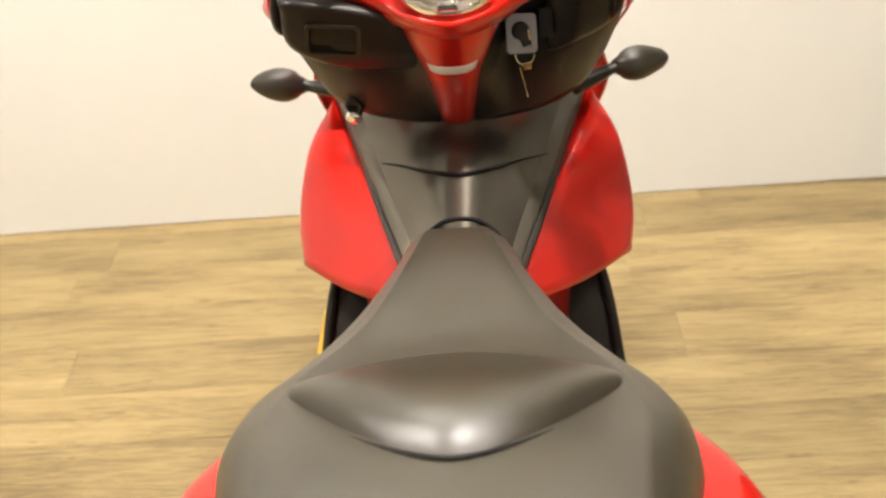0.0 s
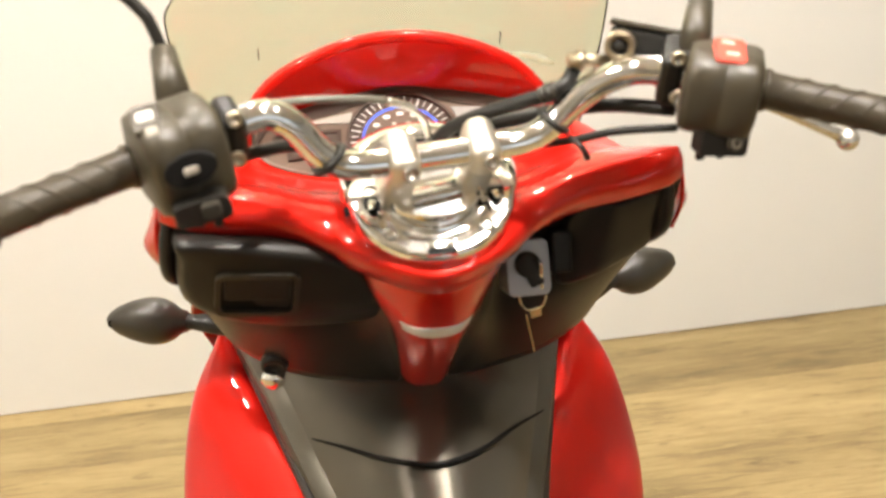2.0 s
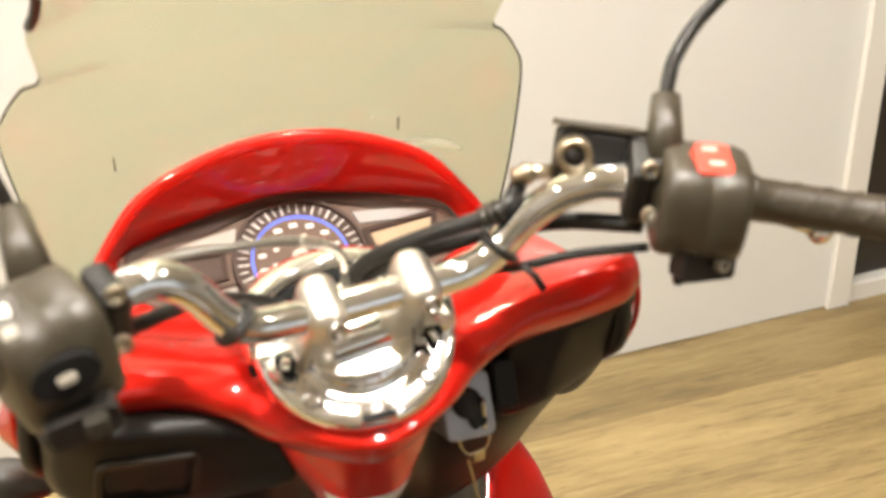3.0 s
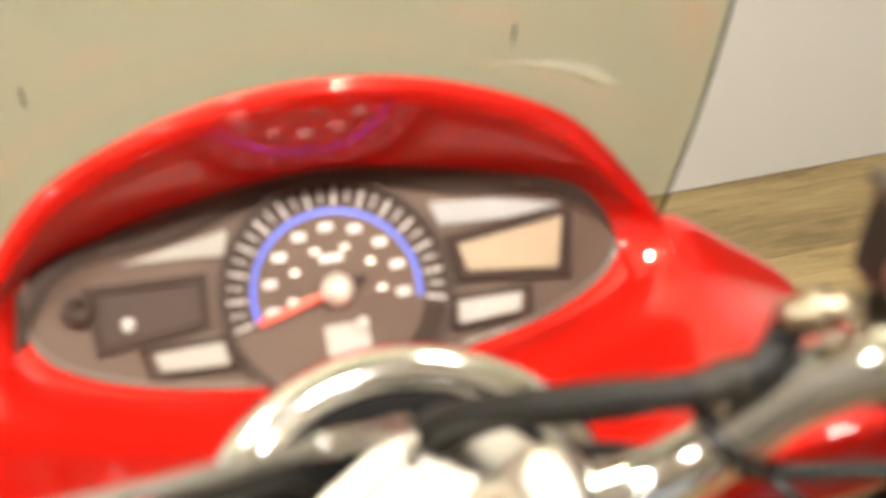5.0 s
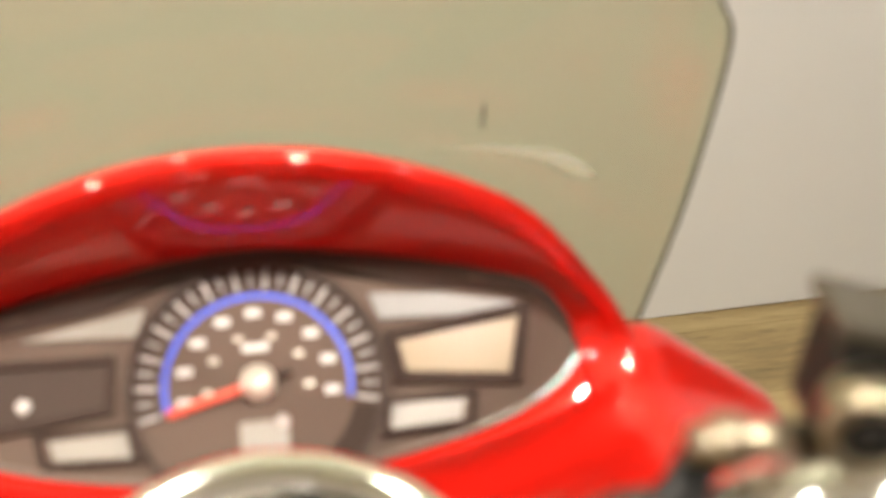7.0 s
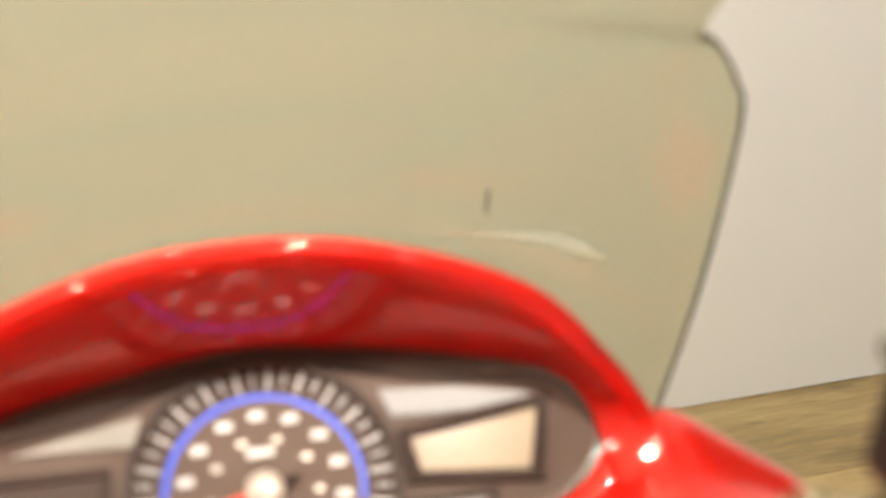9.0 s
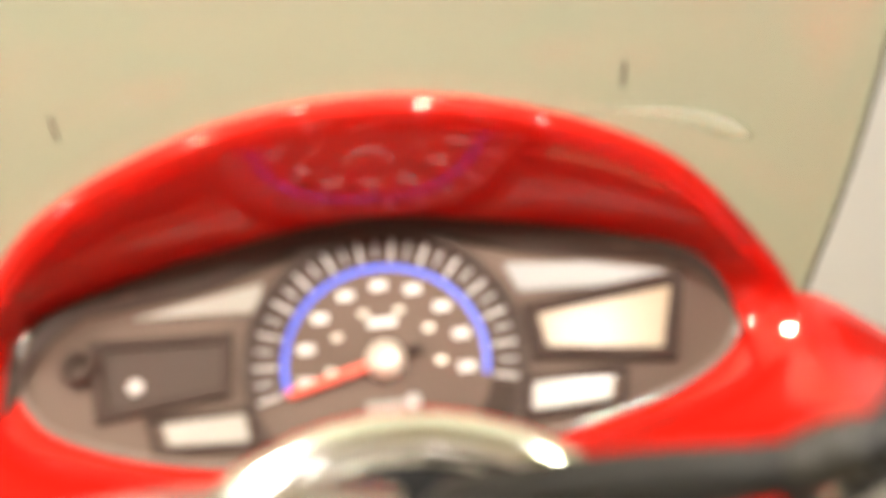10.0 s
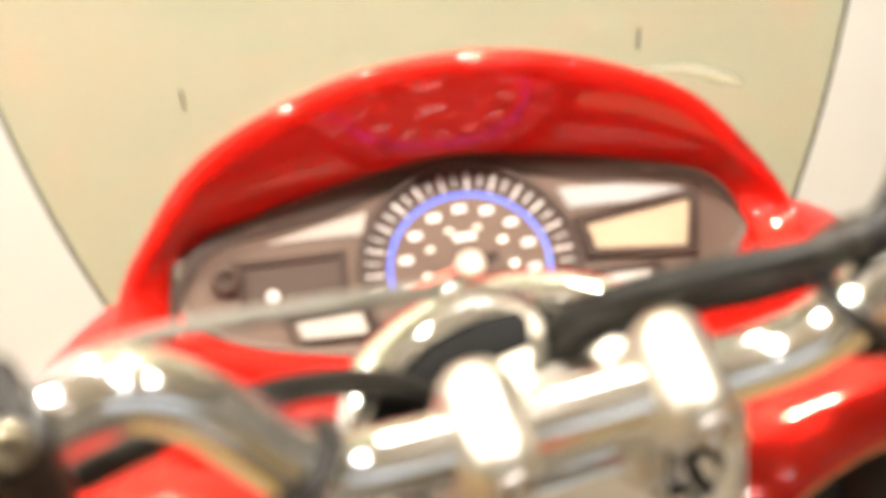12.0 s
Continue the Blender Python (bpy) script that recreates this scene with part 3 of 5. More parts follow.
# red cowl round the instruments
W0 = [(0, 1.118, 0.934), (0.045, 1.118, 0.935), (0.09, 1.120, 0.939), (0.125, 1.132, 0.948), (0.150, 1.158, 0.952), (0.182, 1.156, 0.935), (0.205, 1.150, 0.915)]
W1 = [(0, 1.090, 0.948), (0.045, 1.091, 0.949), (0.09, 1.098, 0.953), (0.127, 1.108, 0.961), (0.152, 1.135, 0.971), (0.184, 1.131, 0.953), (0.206, 1.127, 0.938)]
W2 = [(0, 1.06, 0.953), (0.045, 1.062, 0.954), (0.09, 1.066, 0.958), (0.125, 1.073, 0.965), (0.154, 1.088, 0.968), (0.185, 1.088, 0.957), (0.208, 1.088, 0.944)]
W3 = [(0, 1.03, 0.965), (0.045, 1.03, 0.966), (0.082, 1.028, 0.972), (0.12, 1.022, 0.986), (0.157, 1.018, 0.994), (0.190, 1.015, 0.993), (0.210, 1.025, 0.965)]
W4 = [(0, 0.985, 0.972), (0.05, 0.985, 0.975), (0.080, 0.988, 0.981), (0.12, 0.986, 0.995), (0.157, 0.985, 1.003), (0.184, 0.990, 1.006), (0.199, 0.998, 1.001)]
W5 = [(0, 0.924, 0.956), (0.045, 0.940, 0.960), (0.076, 0.965, 0.968), (0.116, 0.975, 0.987), (0.156, 0.976, 0.997), (0.184, 0.980, 1.002), (0.200, 0.991, 1.000)]
W6 = [(0, 0.919, 0.947), (0.05, 0.943, 0.950), (0.079, 0.966, 0.958), (0.116, 0.973, 0.977), (0.156, 0.971, 0.986), (0.185, 0.976, 0.991), (0.2015, 0.988, 0.990)]
W7 = [(0, 0.926, 0.934), (0.056, 0.962, 0.937), (0.083, 0.979, 0.950), (0.117, 0.983, 0.962), (0.157, 0.978, 0.972), (0.186, 0.978, 0.979), (0.202, 0.990, 0.981)]
cowl = shell("front_cowl", surface(whole([W0, W1, W2, W3, W4, W5, W6, W7]), 5, 6), RED, scooter, 0.003, label="glossy red cowl round the instruments")
V = [[(0, 0.929, 0.940), (0.026, 0.937, 0.940), (0.056, 0.966, 0.941)], [(0, 0.938, 0.908), (0.023, 0.944, 0.908), (0.045, 0.974, 0.908)], [(0, 0.951, 0.875), (0.016, 0.956, 0.875), (0.0315, 0.979, 0.875)],
     [(0, 0.985, 0.828), (0.013, 0.990, 0.828), (0.0245, 1.008, 0.830)], [(0, 1.020, 0.788), (0.011, 1.022, 0.788), (0.0195, 1.034, 0.789)], [(0, 1.040, 0.777), (0.010, 1.041, 0.777), (0.016, 1.045, 0.779)]]
v_panel = shell("v_panel", surface(whole(V), 6, 6), RED, scooter, 0.003, label="tapering glossy red panel below the handlebar")
g = surface(whole(V), 6, 18)
stripe = g[26:33, 3:22] + np.array([0, -0.0024, -0.0004])
shell("sticker", stripe, WHITE, v_panel, 0.0006, label="white strip sticker")
SIDE = [[(0.1995, 0.996, 1.001), (0.2045, 0.992, 0.976), (0.2055, 0.996, 0.950), (0.2035, 1.006, 0.926)], [(0.207, 1.028, 0.978), (0.2125, 1.024, 0.962), (0.2190, 1.026, 0.941), (0.207, 1.036, 0.914)],
        [(0.208, 1.090, 0.944), (0.212, 1.090, 0.925), (0.213, 1.090, 0.900), (0.200, 1.095, 0.872)], [(0.198, 1.22, 0.850), (0.198, 1.22, 0.825), (0.192, 1.22, 0.795), (0.170, 1.20, 0.765)]]
both("side_cowl", surface(SIDE, 6, 5), RED, scooter, 0.003, "glossy red side cowl")

# front fairing, headlight and nose
NOSE = [[(0, 1.325, 0.862), (0.07, 1.317, 0.857), (0.14, 1.280, 0.838), (0.192, 1.215, 0.800)], [(0, 1.45, 0.790), (0.08, 1.44, 0.785), (0.155, 1.39, 0.770), (0.210, 1.28, 0.735)],
        [(0, 1.55, 0.72), (0.08, 1.54, 0.715), (0.155, 1.47, 0.70), (0.21, 1.33, 0.68)], [(0, 1.56, 0.62), (0.06, 1.54, 0.615), (0.12, 1.47, 0.60), (0.17, 1.35, 0.58)]]
shell("front_fairing", surface(whole(NOSE), 5, 5), RED, scooter, 0.003, label="red front fairing")

# black inner panel with glove box, key plate and pads
B1 = [(0.202, 0.990, 0.980), (0.166, 0.981, 0.974), (0.117, 0.984, 0.961), (0.072, 0.981, 0.946), (0.049, 0.986, 0.917), (0.032, 0.984, 0.875), (0.018, 1.045, 0.779)]
B2 = [(0.201, 1.004, 0.945), (0.166, 0.992, 0.935), (0.118, 1.004, 0.918), (0.080, 1.010, 0.900), (0.056, 1.008, 0.880), (0.036, 1.005, 0.852), (0.019, 1.046, 0.778)]
B3 = [(0.197, 1.036, 0.905), (0.168, 1.02, 0.885), (0.125, 1.015, 0.865), (0.09, 1.02, 0.850), (0.064, 1.025, 0.835), (0.041, 1.03, 0.815), (0.020, 1.047, 0.777)]
B4 = [(0.188, 1.11, 0.835), (0.160, 1.085, 0.805), (0.13, 1.07, 0.79), (0.10, 1.06, 0.782), (0.072, 1.055, 0.778), (0.046, 1.05, 0.776), (0.021, 1.048, 0.776)]
panel_grid = surface([B1, B2, B3, B4], 8, 8)
sunk = lambda line, d: [(x, y + d * (0.05 < x < 0.18), z) for x, y, z in line]      # the key side lies deeper than the glove box side
key_grid = surface([sunk(B1, 0.016), sunk(B2, 0.016), sunk(B3, 0.010), B4], 8, 8)
inner_panels = [shell("inner_panel", key_grid, BLACK, scooter, 0.003, False, "black plastic inner leg shield panel"), shell("inner_panel", panel_grid, BLACK, scooter, 0.003, True, "black plastic inner leg shield panel")]


def raised_lid(name, foot, top, face, parent, label):
    """A moulded lid: its foot outline sunk in the panel, a rounded shoulder, and a gently crowned face."""
    low = spline([(x, 0, z) for x, z in foot], 5, True)
    high = spline([(x, 0, z) for x, z in top], 5, True)
    cx, cz = float(np.mean(high[:, 0])), float(np.mean(high[:, 2]))
    bm = bmesh.new()
    rings = []
    for mix, k, h in ((0, 1.0, 0.040), (0, 1.0, 0.013), (0.15, 1.0, 0.0085), (0.55, 1.0, 0.0035), (0.85, 1.0, 0.0010), (1, 0.99, 0.0), (1, 0.93, -0.0006), (1, 0.6, -0.0012), (1, 0.3, -0.0015), (1, 0.08, -0.0015)):
        line = low * (1 - mix) + high * mix
        rings.append([bm.verts.new((cx + (p[0] - cx) * k, face(cx + (p[0] - cx) * k, cz + (p[2] - cz) * k) + h, cz + (p[2] - cz) * k)) for p in line])
    for p, q in zip(rings, rings[1:]):
        for k in range(len(low)):
            bm.faces.new((p[k], p[(k + 1) % len(low)], q[(k + 1) % len(low)], q[k]))
    bm.faces.new(rings[-1])
    return part(name, bm, BLACK, parent, label)


glove_face = lambda x, z: 0.974 - 0.30 * (z - 0.92) + 2.5 * max(0.0, 0.90 - z) ** 1.5 + 0.10 * max(0.0, -0.15 - x)
glove = raised_lid("glove_box_lid", [(-0.189, 0.975), (-0.138, 0.969), (-0.085, 0.956), (-0.056, 0.939), (-0.040, 0.912), (-0.033, 0.880), (-0.044, 0.860), (-0.085, 0.855), (-0.126, 0.866), (-0.162, 0.885), (-0.187, 0.904), (-0.195, 0.924), (-0.193, 0.955)],
                   [(-0.184, 0.969), (-0.138, 0.962), (-0.087, 0.949), (-0.061, 0.933), (-0.046, 0.910), (-0.039, 0.884), (-0.047, 0.870), (-0.087, 0.868), (-0.124, 0.877), (-0.158, 0.894), (-0.180, 0.910), (-0.187, 0.927), (-0.186, 0.952)], glove_face, inner_panels[1], "black glove box lid")
pad_face = lambda x, z: 0.982 - 0.28 * (z - 0.965) + 0.15 * max(0.0, x - 0.15)
raised_lid("storage_lid", [(0.118, 0.957), (0.150, 0.967), (0.188, 0.974), (0.193, 0.950), (0.189, 0.916), (0.174, 0.900), (0.140, 0.884), (0.112, 0.876), (0.110, 0.920)],
           [(0.146, 0.960), (0.156, 0.964), (0.184, 0.970), (0.188, 0.950), (0.184, 0.920), (0.172, 0.909), (0.155, 0.900), (0.139, 0.893), (0.139, 0.925)], pad_face, inner_panels[0], "raised black storage lid")
for s, host in ((1, inner_panels[0]), (-1, inner_panels[1])):
    tube("panel_lip", [((0.1925 + 0.0025 * -s) * s, 0.990, 0.984), ((0.1955 + 0.0035 * -s) * s, 0.990, 0.960), ((0.196 + 0.0045 * -s) * s, 0.994, 0.938), ((0.192 + 0.005 * -s) * s, 1.004, 0.924), (0.182 * s, 1.020, 0.908)], [0.005, 0.0065, 0.0065, 0.0065, 0.004], BLACK, host, "rounded black border", seg=12)
m = frame_at((-0.1355, glove_face(-0.1355, 0.921) - 0.0012, 0.921), (0.0, -1.0, -0.30)) @ pose(0, 0, 0, 0, 0, -7)
part("latch_frame", ring_band_bm(rounded(0.064, 0.045, 0.008), rounded(0.055, 0.036, 0.005), -0.004, 0.0034, m), SATIN, glove, "rounded latch frame", smooth=False)
# recess coloured darker than the lid to give its shade
part("latch_recess", slab_bm(rounded(0.0555, 0.0365, 0.005), -0.003, 0.0002, m), SEAM, glove, "finger recess darkened in colour for its shade", smooth=False)
part("latch_handle", slab_bm(rounded(0.050, 0.023, 0.003, cy=0.0055), -0.003, 0.0022, m, 0.001), BLACK, glove, "black latch handle", smooth=False)

key_m = frame_at((0.081, 0.993, 0.9085), (0.0, -0.90, 0.38))
key_plate = part("key_plate", slab_bm(rounded(0.036, 0.046, 0.006), -0.036, 0.0, key_m, 0.0015), GREY, scooter, "grey square ignition lock plate", smooth=False)
lathe("lock_barrel", [(0.0105, -0.001), (0.0105, 0.004), (0.008, 0.006), (0.0, 0.006)], key_m @ Matrix.Translation((-0.001, 0.003, 0)), BLACK, key_plate, "black lock barrel")
box("lock_shutter", (0.012, 0.014, 0.007), key_m @ pose(0.004, -0.008, 0.002, 0, 0, 25), BLACK, key_plate, 0.002)
box("seat_switch", (0.016, 0.034, 0.030), frame_at((0.109, 1.008, 0.915), (0.0, -0.93, 0.30)), DULL, scooter, 0.002, "black rocker switch beside the lock")

# chrome steering cover
HEAD = frame_at((0.0, 0.969, 1.004), (0, -0.568, 0.823), (1, 0, 0))
bm = lathe_bm([(0.0634, -0.034), (0.0634, -0.004), (0.062, -0.001), (0.059, 0.0), (0.045, -0.0035), (0.041, -0.004), (0.0385, 0.001), (0.0365, 0.003), (0.033, 0.0042), (0.0, 0.0065)], HEAD, 64)
bmesh.ops.bisect_plane(bm, geom=bm.verts[:] + bm.edges[:] + bm.faces[:], plane_co=(0, 0.969, 1.004), plane_no=(0, 0.823, 0.568), clear_outer=True)
head = part("steering_cover", bm, CHROME, scooter, "round polished chrome steering cover")
bm = lathe_bm([(0.0638, -0.034), (0.0648, -0.034), (0.0648, -0.027), (0.0638, -0.027)], HEAD, 48)
bmesh.ops.bisect_plane(bm, geom=bm.verts[:] + bm.edges[:] + bm.faces[:], plane_co=(0, 0.969, 1.004), plane_no=(0, 0.823, 0.568), clear_outer=True)
part("gap_ring", bm, SEAM, head, "dark gap round the cover")


def head_at(x, y, z):
    """A point over the steering cover: x to the right, y forward along it, z out of it."""
    return Vector((x, 0.969, 1.004)) + Vector((0, 0.823, 0.568)) * y + Vector((0, -0.568, 0.823)) * z


def collar(dr, dz, n=41):
    """A half ring round the front of the cover, rising forwards."""
    taper = lambda a: min(1.0, 0.05 + 1.5 * max(0.0, math.sin(a)))
    return [((0.0634 + dr * taper(a)) * math.cos(a), 0.969 + 0.97 * (0.0660 + dr * taper(a)) * math.sin(a), 1.0035 + 0.25 * (0.0660 + dr * taper(a)) * math.sin(a) + dz * (0.3 + 0.7 * taper(a))) for a in np.linspace(radians(-1), radians(181), n)]


shell("front_collar", np.array([collar(-0.0045, -0.008), collar(-0.0040, -0.003), collar(-0.0022, 0.0), collar(0.0008, 0.0008), collar(0.0050, 0.0006), collar(0.0095, -0.0008), collar(0.0130, -0.005), collar(0.0145, -0.013), collar(0.015, -0.034)]), CHROME, head, 0.001, label="rounded chrome front collar")
# near-black sheet stands in for the shade down the opening
shell("cable_opening", np.array([collar(-0.0048, -0.006), collar(-0.006, -0.030), collar(-0.030, -0.036), [(0.0, 0.985, 0.967)] * 41]), SEAM, head, 0.001, label="cable opening lined near-black for the shade inside")
tongue = [(-0.0625, 0.960), (-0.060, 0.976), (-0.049, 0.988), (-0.036, 0.993), (-0.020, 1.004), (-0.006, 1.013), (0.016, 1.016), (0.034, 1.012), (0.047, 1.000), (0.060, 0.980), (0.0625, 0.960)]
tongue = [(p[0], (p[1] - 0.969) * 0.90) for p in spline([(x, y, 0) for x, y in tongue], 4)]
part("front_tongue", slab_bm(tongue, -0.010, 0.0005, Matrix.Translation((0, 0.969, 1.0035)) @ pose(0, 0, 0, 14), 0.002), CAST, head, "flat cast alloy tongue", smooth=False)
bar_rot = math.degrees(math.atan2(0.022, 0.132))
plate = [(-0.030, 0.006), (0.030, 0.006), (0.034, -0.016), (0.026, -0.029), (0.010, -0.035), (-0.010, -0.035), (-0.026, -0.029), (-0.034, -0.016)]
TOP = Matrix.Translation(head_at(0, 0, 0)) @ Matrix(((1, 0, 0), (0, 0.823, -0.568), (0, 0.568, 0.823))).to_4x4()
part("centre_plate", slab_bm([tuple(p[:2]) for p in spline([(x, y, 0) for x, y in plate], 3, True)], 0.000, 0.0095, TOP, 0.0025), CHROME, head, "raised polished centre plate", smooth=False)
for s in (-1, 1):
    pocket = [(s * 0.046 + 0.0065 * math.cos(a), -0.014 + 0.013 * math.sin(a)) for a in np.linspace(0, 2 * math.pi, 20, endpoint=False)]
    # no real hollow: its shade is a flat near-black patch on the chrome
    hollow = part("pocket", slab_bm([(u + 0.004 * s * v / 0.013, v - 0.014) for u, v in [(s * 0.046 + 0.0060 * math.cos(a), 0.012 * math.sin(a)) for a in np.linspace(0, 2 * math.pi, 20, endpoint=False)]], -0.006, 0.0004, TOP), SEAM, head, "flat dark patch painted as a shaded hollow in the cover", smooth=False)
    part("pocket_rim", ring_band_bm([(u * 1.10 - s * 0.0046, v * 1.15 + 0.002) for u, v in pocket], pocket, -0.004, 0.0022, TOP), CHROME, head, "bright rim round the hollow", smooth=False)
    box("pocket_lug", (0.006, 0.009, 0.006), TOP @ pose(s * 0.0465, -0.016, 0.001, 0, 0, 20 * s), CHROME, head, 0.0015)
part("lower_clip", slab_bm(rounded(0.024, 0.012, 0.002, cy=-0.0555), -0.004, 0.0025, TOP, 0.001), CHROME, head, "small chrome clip", smooth=False)
part("clip_slot", slab_bm(rounded(0.021, 0.0045, 0.001, cy=-0.0590), -0.002, 0.0030, TOP), SEAM, head, "dark slot", smooth=False)
for s in (-1, 1):
    lathe("clip_screw", [(0.003, 0), (0.003, 0.002), (0.0, 0.0032)], TOP @ Matrix.Translation((s * 0.0065, -0.0535, 0.0025)), CHROME, head)
for s in (-1, 1):
    lathe("cover_screw", [(0.006, 0), (0.006, 0.003), (0.003, 0.004), (0, 0.004)], frame_at(tuple(head_at(0.036 * s, -0.040, -0.003)), (0, -0.568, 0.823)), STEEL, head)

# handlebar
BAR = [(-0.312, 0.855, 1.050), (-0.201, 0.902, 1.068), (-0.150, 0.917, 1.078), (-0.120, 0.924, 1.086), (-0.100, 0.927, 1.076), (-0.082, 0.930, 1.052), (-0.066, 0.934, 1.040), (-0.03, 0.941, 1.036), (0, 0.946, 1.0355), (0.034, 0.951, 1.036),
       (0.066, 0.955, 1.038), (0.086, 0.956, 1.047), (0.108, 0.954, 1.069), (0.130, 0.944, 1.087), (0.156, 0.930, 1.094), (0.219, 0.903, 1.085), (0.33, 0.862, 1.066)]
bar = tube("handlebar", BAR, 0.0106, CHROME, scooter, "bent chrome tube handlebar", seg=20, n=7)
for x, y, z in ((-0.025, 0.9415, 1.034), (0.034, 0.951, 1.034)):
    m = Matrix.Translation((x, y, z)) @ pose(0, 0, 0, 32, 0, bar_rot)
    riser = part("riser", box_bm((0.0215, 0.030, 0.056), m @ Matrix.Translation((0, 0.004, -0.026)), 0.0045, 3), CAST, head, "cast alloy handlebar riser")
    part("clamp", box_bm((0.0235, 0.040, 0.031), m @ Matrix.Translation((0, 0.002, 0.0035)), 0.0105, 5), CAST, bar, "rounded cast alloy clamp")
    lathe("clamp_bolt", [(0.0055, 0), (0.0055, 0.004), (0.003, 0.004), (0.003, 0.002), (0, 0.002)], frame_at(tuple(m @ Vector((0.001, -0.016, 0.010))), m.to_3x3() @ Vector((0, -0.8, 0.6))), STEEL, bar, "small socket bolt")

GL0, GL1 = Vector((-0.205, 0.900, 1.067)), Vector((-0.296, 0.862, 1.0525))
GR0, GR1 = Vector((0.222, 0.902, 1.085)), Vector((0.312, 0.868, 1.069))


def grip(a, b, hand):
    d = (b - a).normalized()
    m = frame_at(tuple(a), tuple(d))
    L = (b - a).length
    g = lathe("grip", [(0.0150, 0), (0.0150, 0.003), (0.0132, 0.005), (0.0128, L * 0.2), (0.0126, L * 0.6), (0.0132, L - 0.007), (0.0165, L - 0.0055), (0.0165, L - 0.002), (0.011, L)], m, GRIP, scooter, "brown-black rubber handlebar grip with slanted ribs")
    for turn in (0.0, math.pi):
        for k in range(4):
            z0 = L * (0.22 + 0.19 * k)
            pts = [m @ Vector(((0.0119 + 0.0008 * math.sin(math.pi * i / 14)) * math.cos(t), (0.0119 + 0.0008 * math.sin(math.pi * i / 14)) * math.sin(t), z0 - 0.013 + 0.026 * i / 14)) for i, t in enumerate(np.linspace(turn, turn + 2.4 * hand, 15))]
            tube("rib", pts, 0.0013, GRIP, g, smooth=False, seg=6)
    lathe("bar_end", [(0.010, L - 0.001), (0.0120, L + 0.001), (0.0128, L + 0.005), (0.0128, L + 0.023), (0.0112, L + 0.028), (0.005, L + 0.029), (0.005, L + 0.026), (0, L + 0.026)], m, BLACK, g, "black bar end weight")
    return g


grip(GL0, GL1, 1)
grip(GR0, GR1, -1)


def housing(name, centre, axis, label, tall=0.033):
    """A switch housing: a squarish barrel round the bar."""
    m = frame_at(centre, axis)
    bm = bmesh.new()
    prof = [(0.70, -0.026), (0.95, -0.0245), (1.0, -0.020), (1.0, -0.001), (0.985, -0.0005), (0.985, 0.0005), (1.0, 0.001), (1.0, 0.018), (0.93, 0.0235), (0.68, 0.026)]
    rings = []
    for k, h in prof:
        ring = []
        for a in np.linspace(0, 2 * math.pi, 40, endpoint=False):
            q = (abs(math.cos(a)) ** 3.2 + abs(math.sin(a)) ** 3.2) ** (-1 / 3.2)
            ring.append(bm.verts.new(m @ Vector((q * 0.0325 * k * math.cos(a), q * tall * k * math.sin(a), h))))
        rings.append(ring)
    for a, b in zip(rings, rings[1:]):
        for k in range(40):
            bm.faces.new((a[k], a[(k + 1) % 40], b[(k + 1) % 40], b[k]))
    bm.faces.new(rings[0][::-1])
    bm.faces.new(rings[-1])
    return part(name, bm, HOUSE, scooter, label), m


sw_r, _ = housing("switch_housing", (0.193, 0.905, 1.0875), (0.93, -0.35, -0.12), "black switch housing with a red stop switch", 0.0295)
sw_l, _ = housing("switch_housing", (-0.174, 0.888, 1.078), (-0.92, -0.38, -0.13), "black switch housing with thumb buttons")


def rear_plate(name, host, centre, w, h, mat, label="", lift=0.004, normal=(0, -0.75, 0.66), spin=0.0, r=0.004):
    m = frame_at(centre, normal) @ pose(0, 0, 0, 0, 0, spin)
    return part(name, slab_bm(rounded(w, h, r), -0.008, lift, m, 0.0012), mat, host, label, smooth=False)


rear_plate("passing_mark", sw_l, (-0.186, 0.862, 1.105), 0.008, 0.007, PALE, "pale switch mark", 0.002, (-0.1, -0.62, 0.78), 18, 0.0015)
p = rear_plate("stop_switch", sw_r, (0.1925, 0.893, 1.117), 0.021, 0.023, RED_BUTTON, "red stop switch", 0.003, (0.05, -0.42, 0.9), -20)
for k in (-1, 1):
    rear_plate("switch_mark", sw_r, (0.1925, 0.8925 + 0.005 * k, 1.1205 + 0.0022 * k), 0.009, 0.0028, WHITE, "", 0.0006, (0.05, -0.42, 0.9), -20, 0.001)
rear_plate("starter_block", sw_r, (0.190, 0.888, 1.056), 0.036, 0.020, BLACK, "", 0.007, (0.1, -0.95, 0.1), -8)
start = frame_at((0.196, 0.8795, 1.058), (0.1, -0.95, 0.1))
lathe("starter_button", [(0.0058, 0), (0.0058, 0.003), (0.0, 0.004)], start, HOUSE, sw_r, "small round starter button")
part("button_mark", ring_band_bm([(0.0036 * math.cos(a), 0.0036 * math.sin(a)) for a in np.arange(20) * math.pi / 10], [(0.0026 * math.cos(a), 0.0026 * math.sin(a)) for a in np.arange(20) * math.pi / 10], 0.003, 0.0044, start), PALE, sw_r, "pale ring mark", smooth=False)
for dx in (0.0, 0.014):
    box("lower_tab", (0.006, 0.006, 0.012), Matrix.Translation((0.179 + dx, 0.896, 1.045)), BLACK, sw_r, 0.0015)
lathe("housing_bolt", [(0.006, 0), (0.006, 0.004), (0.003, 0.004), (0.003, 0.002), (0, 0.002)], frame_at((0.167, 0.902, 1.080), (-0.5, -0.8, 0.2)), STEEL, sw_r)
rear_plate("dimmer_switch", sw_l, (-0.190, 0.872, 1.110), 0.018, 0.020, HOUSE, "dimmer rocker", 0.0015, (-0.1, -0.55, 0.83), 18)
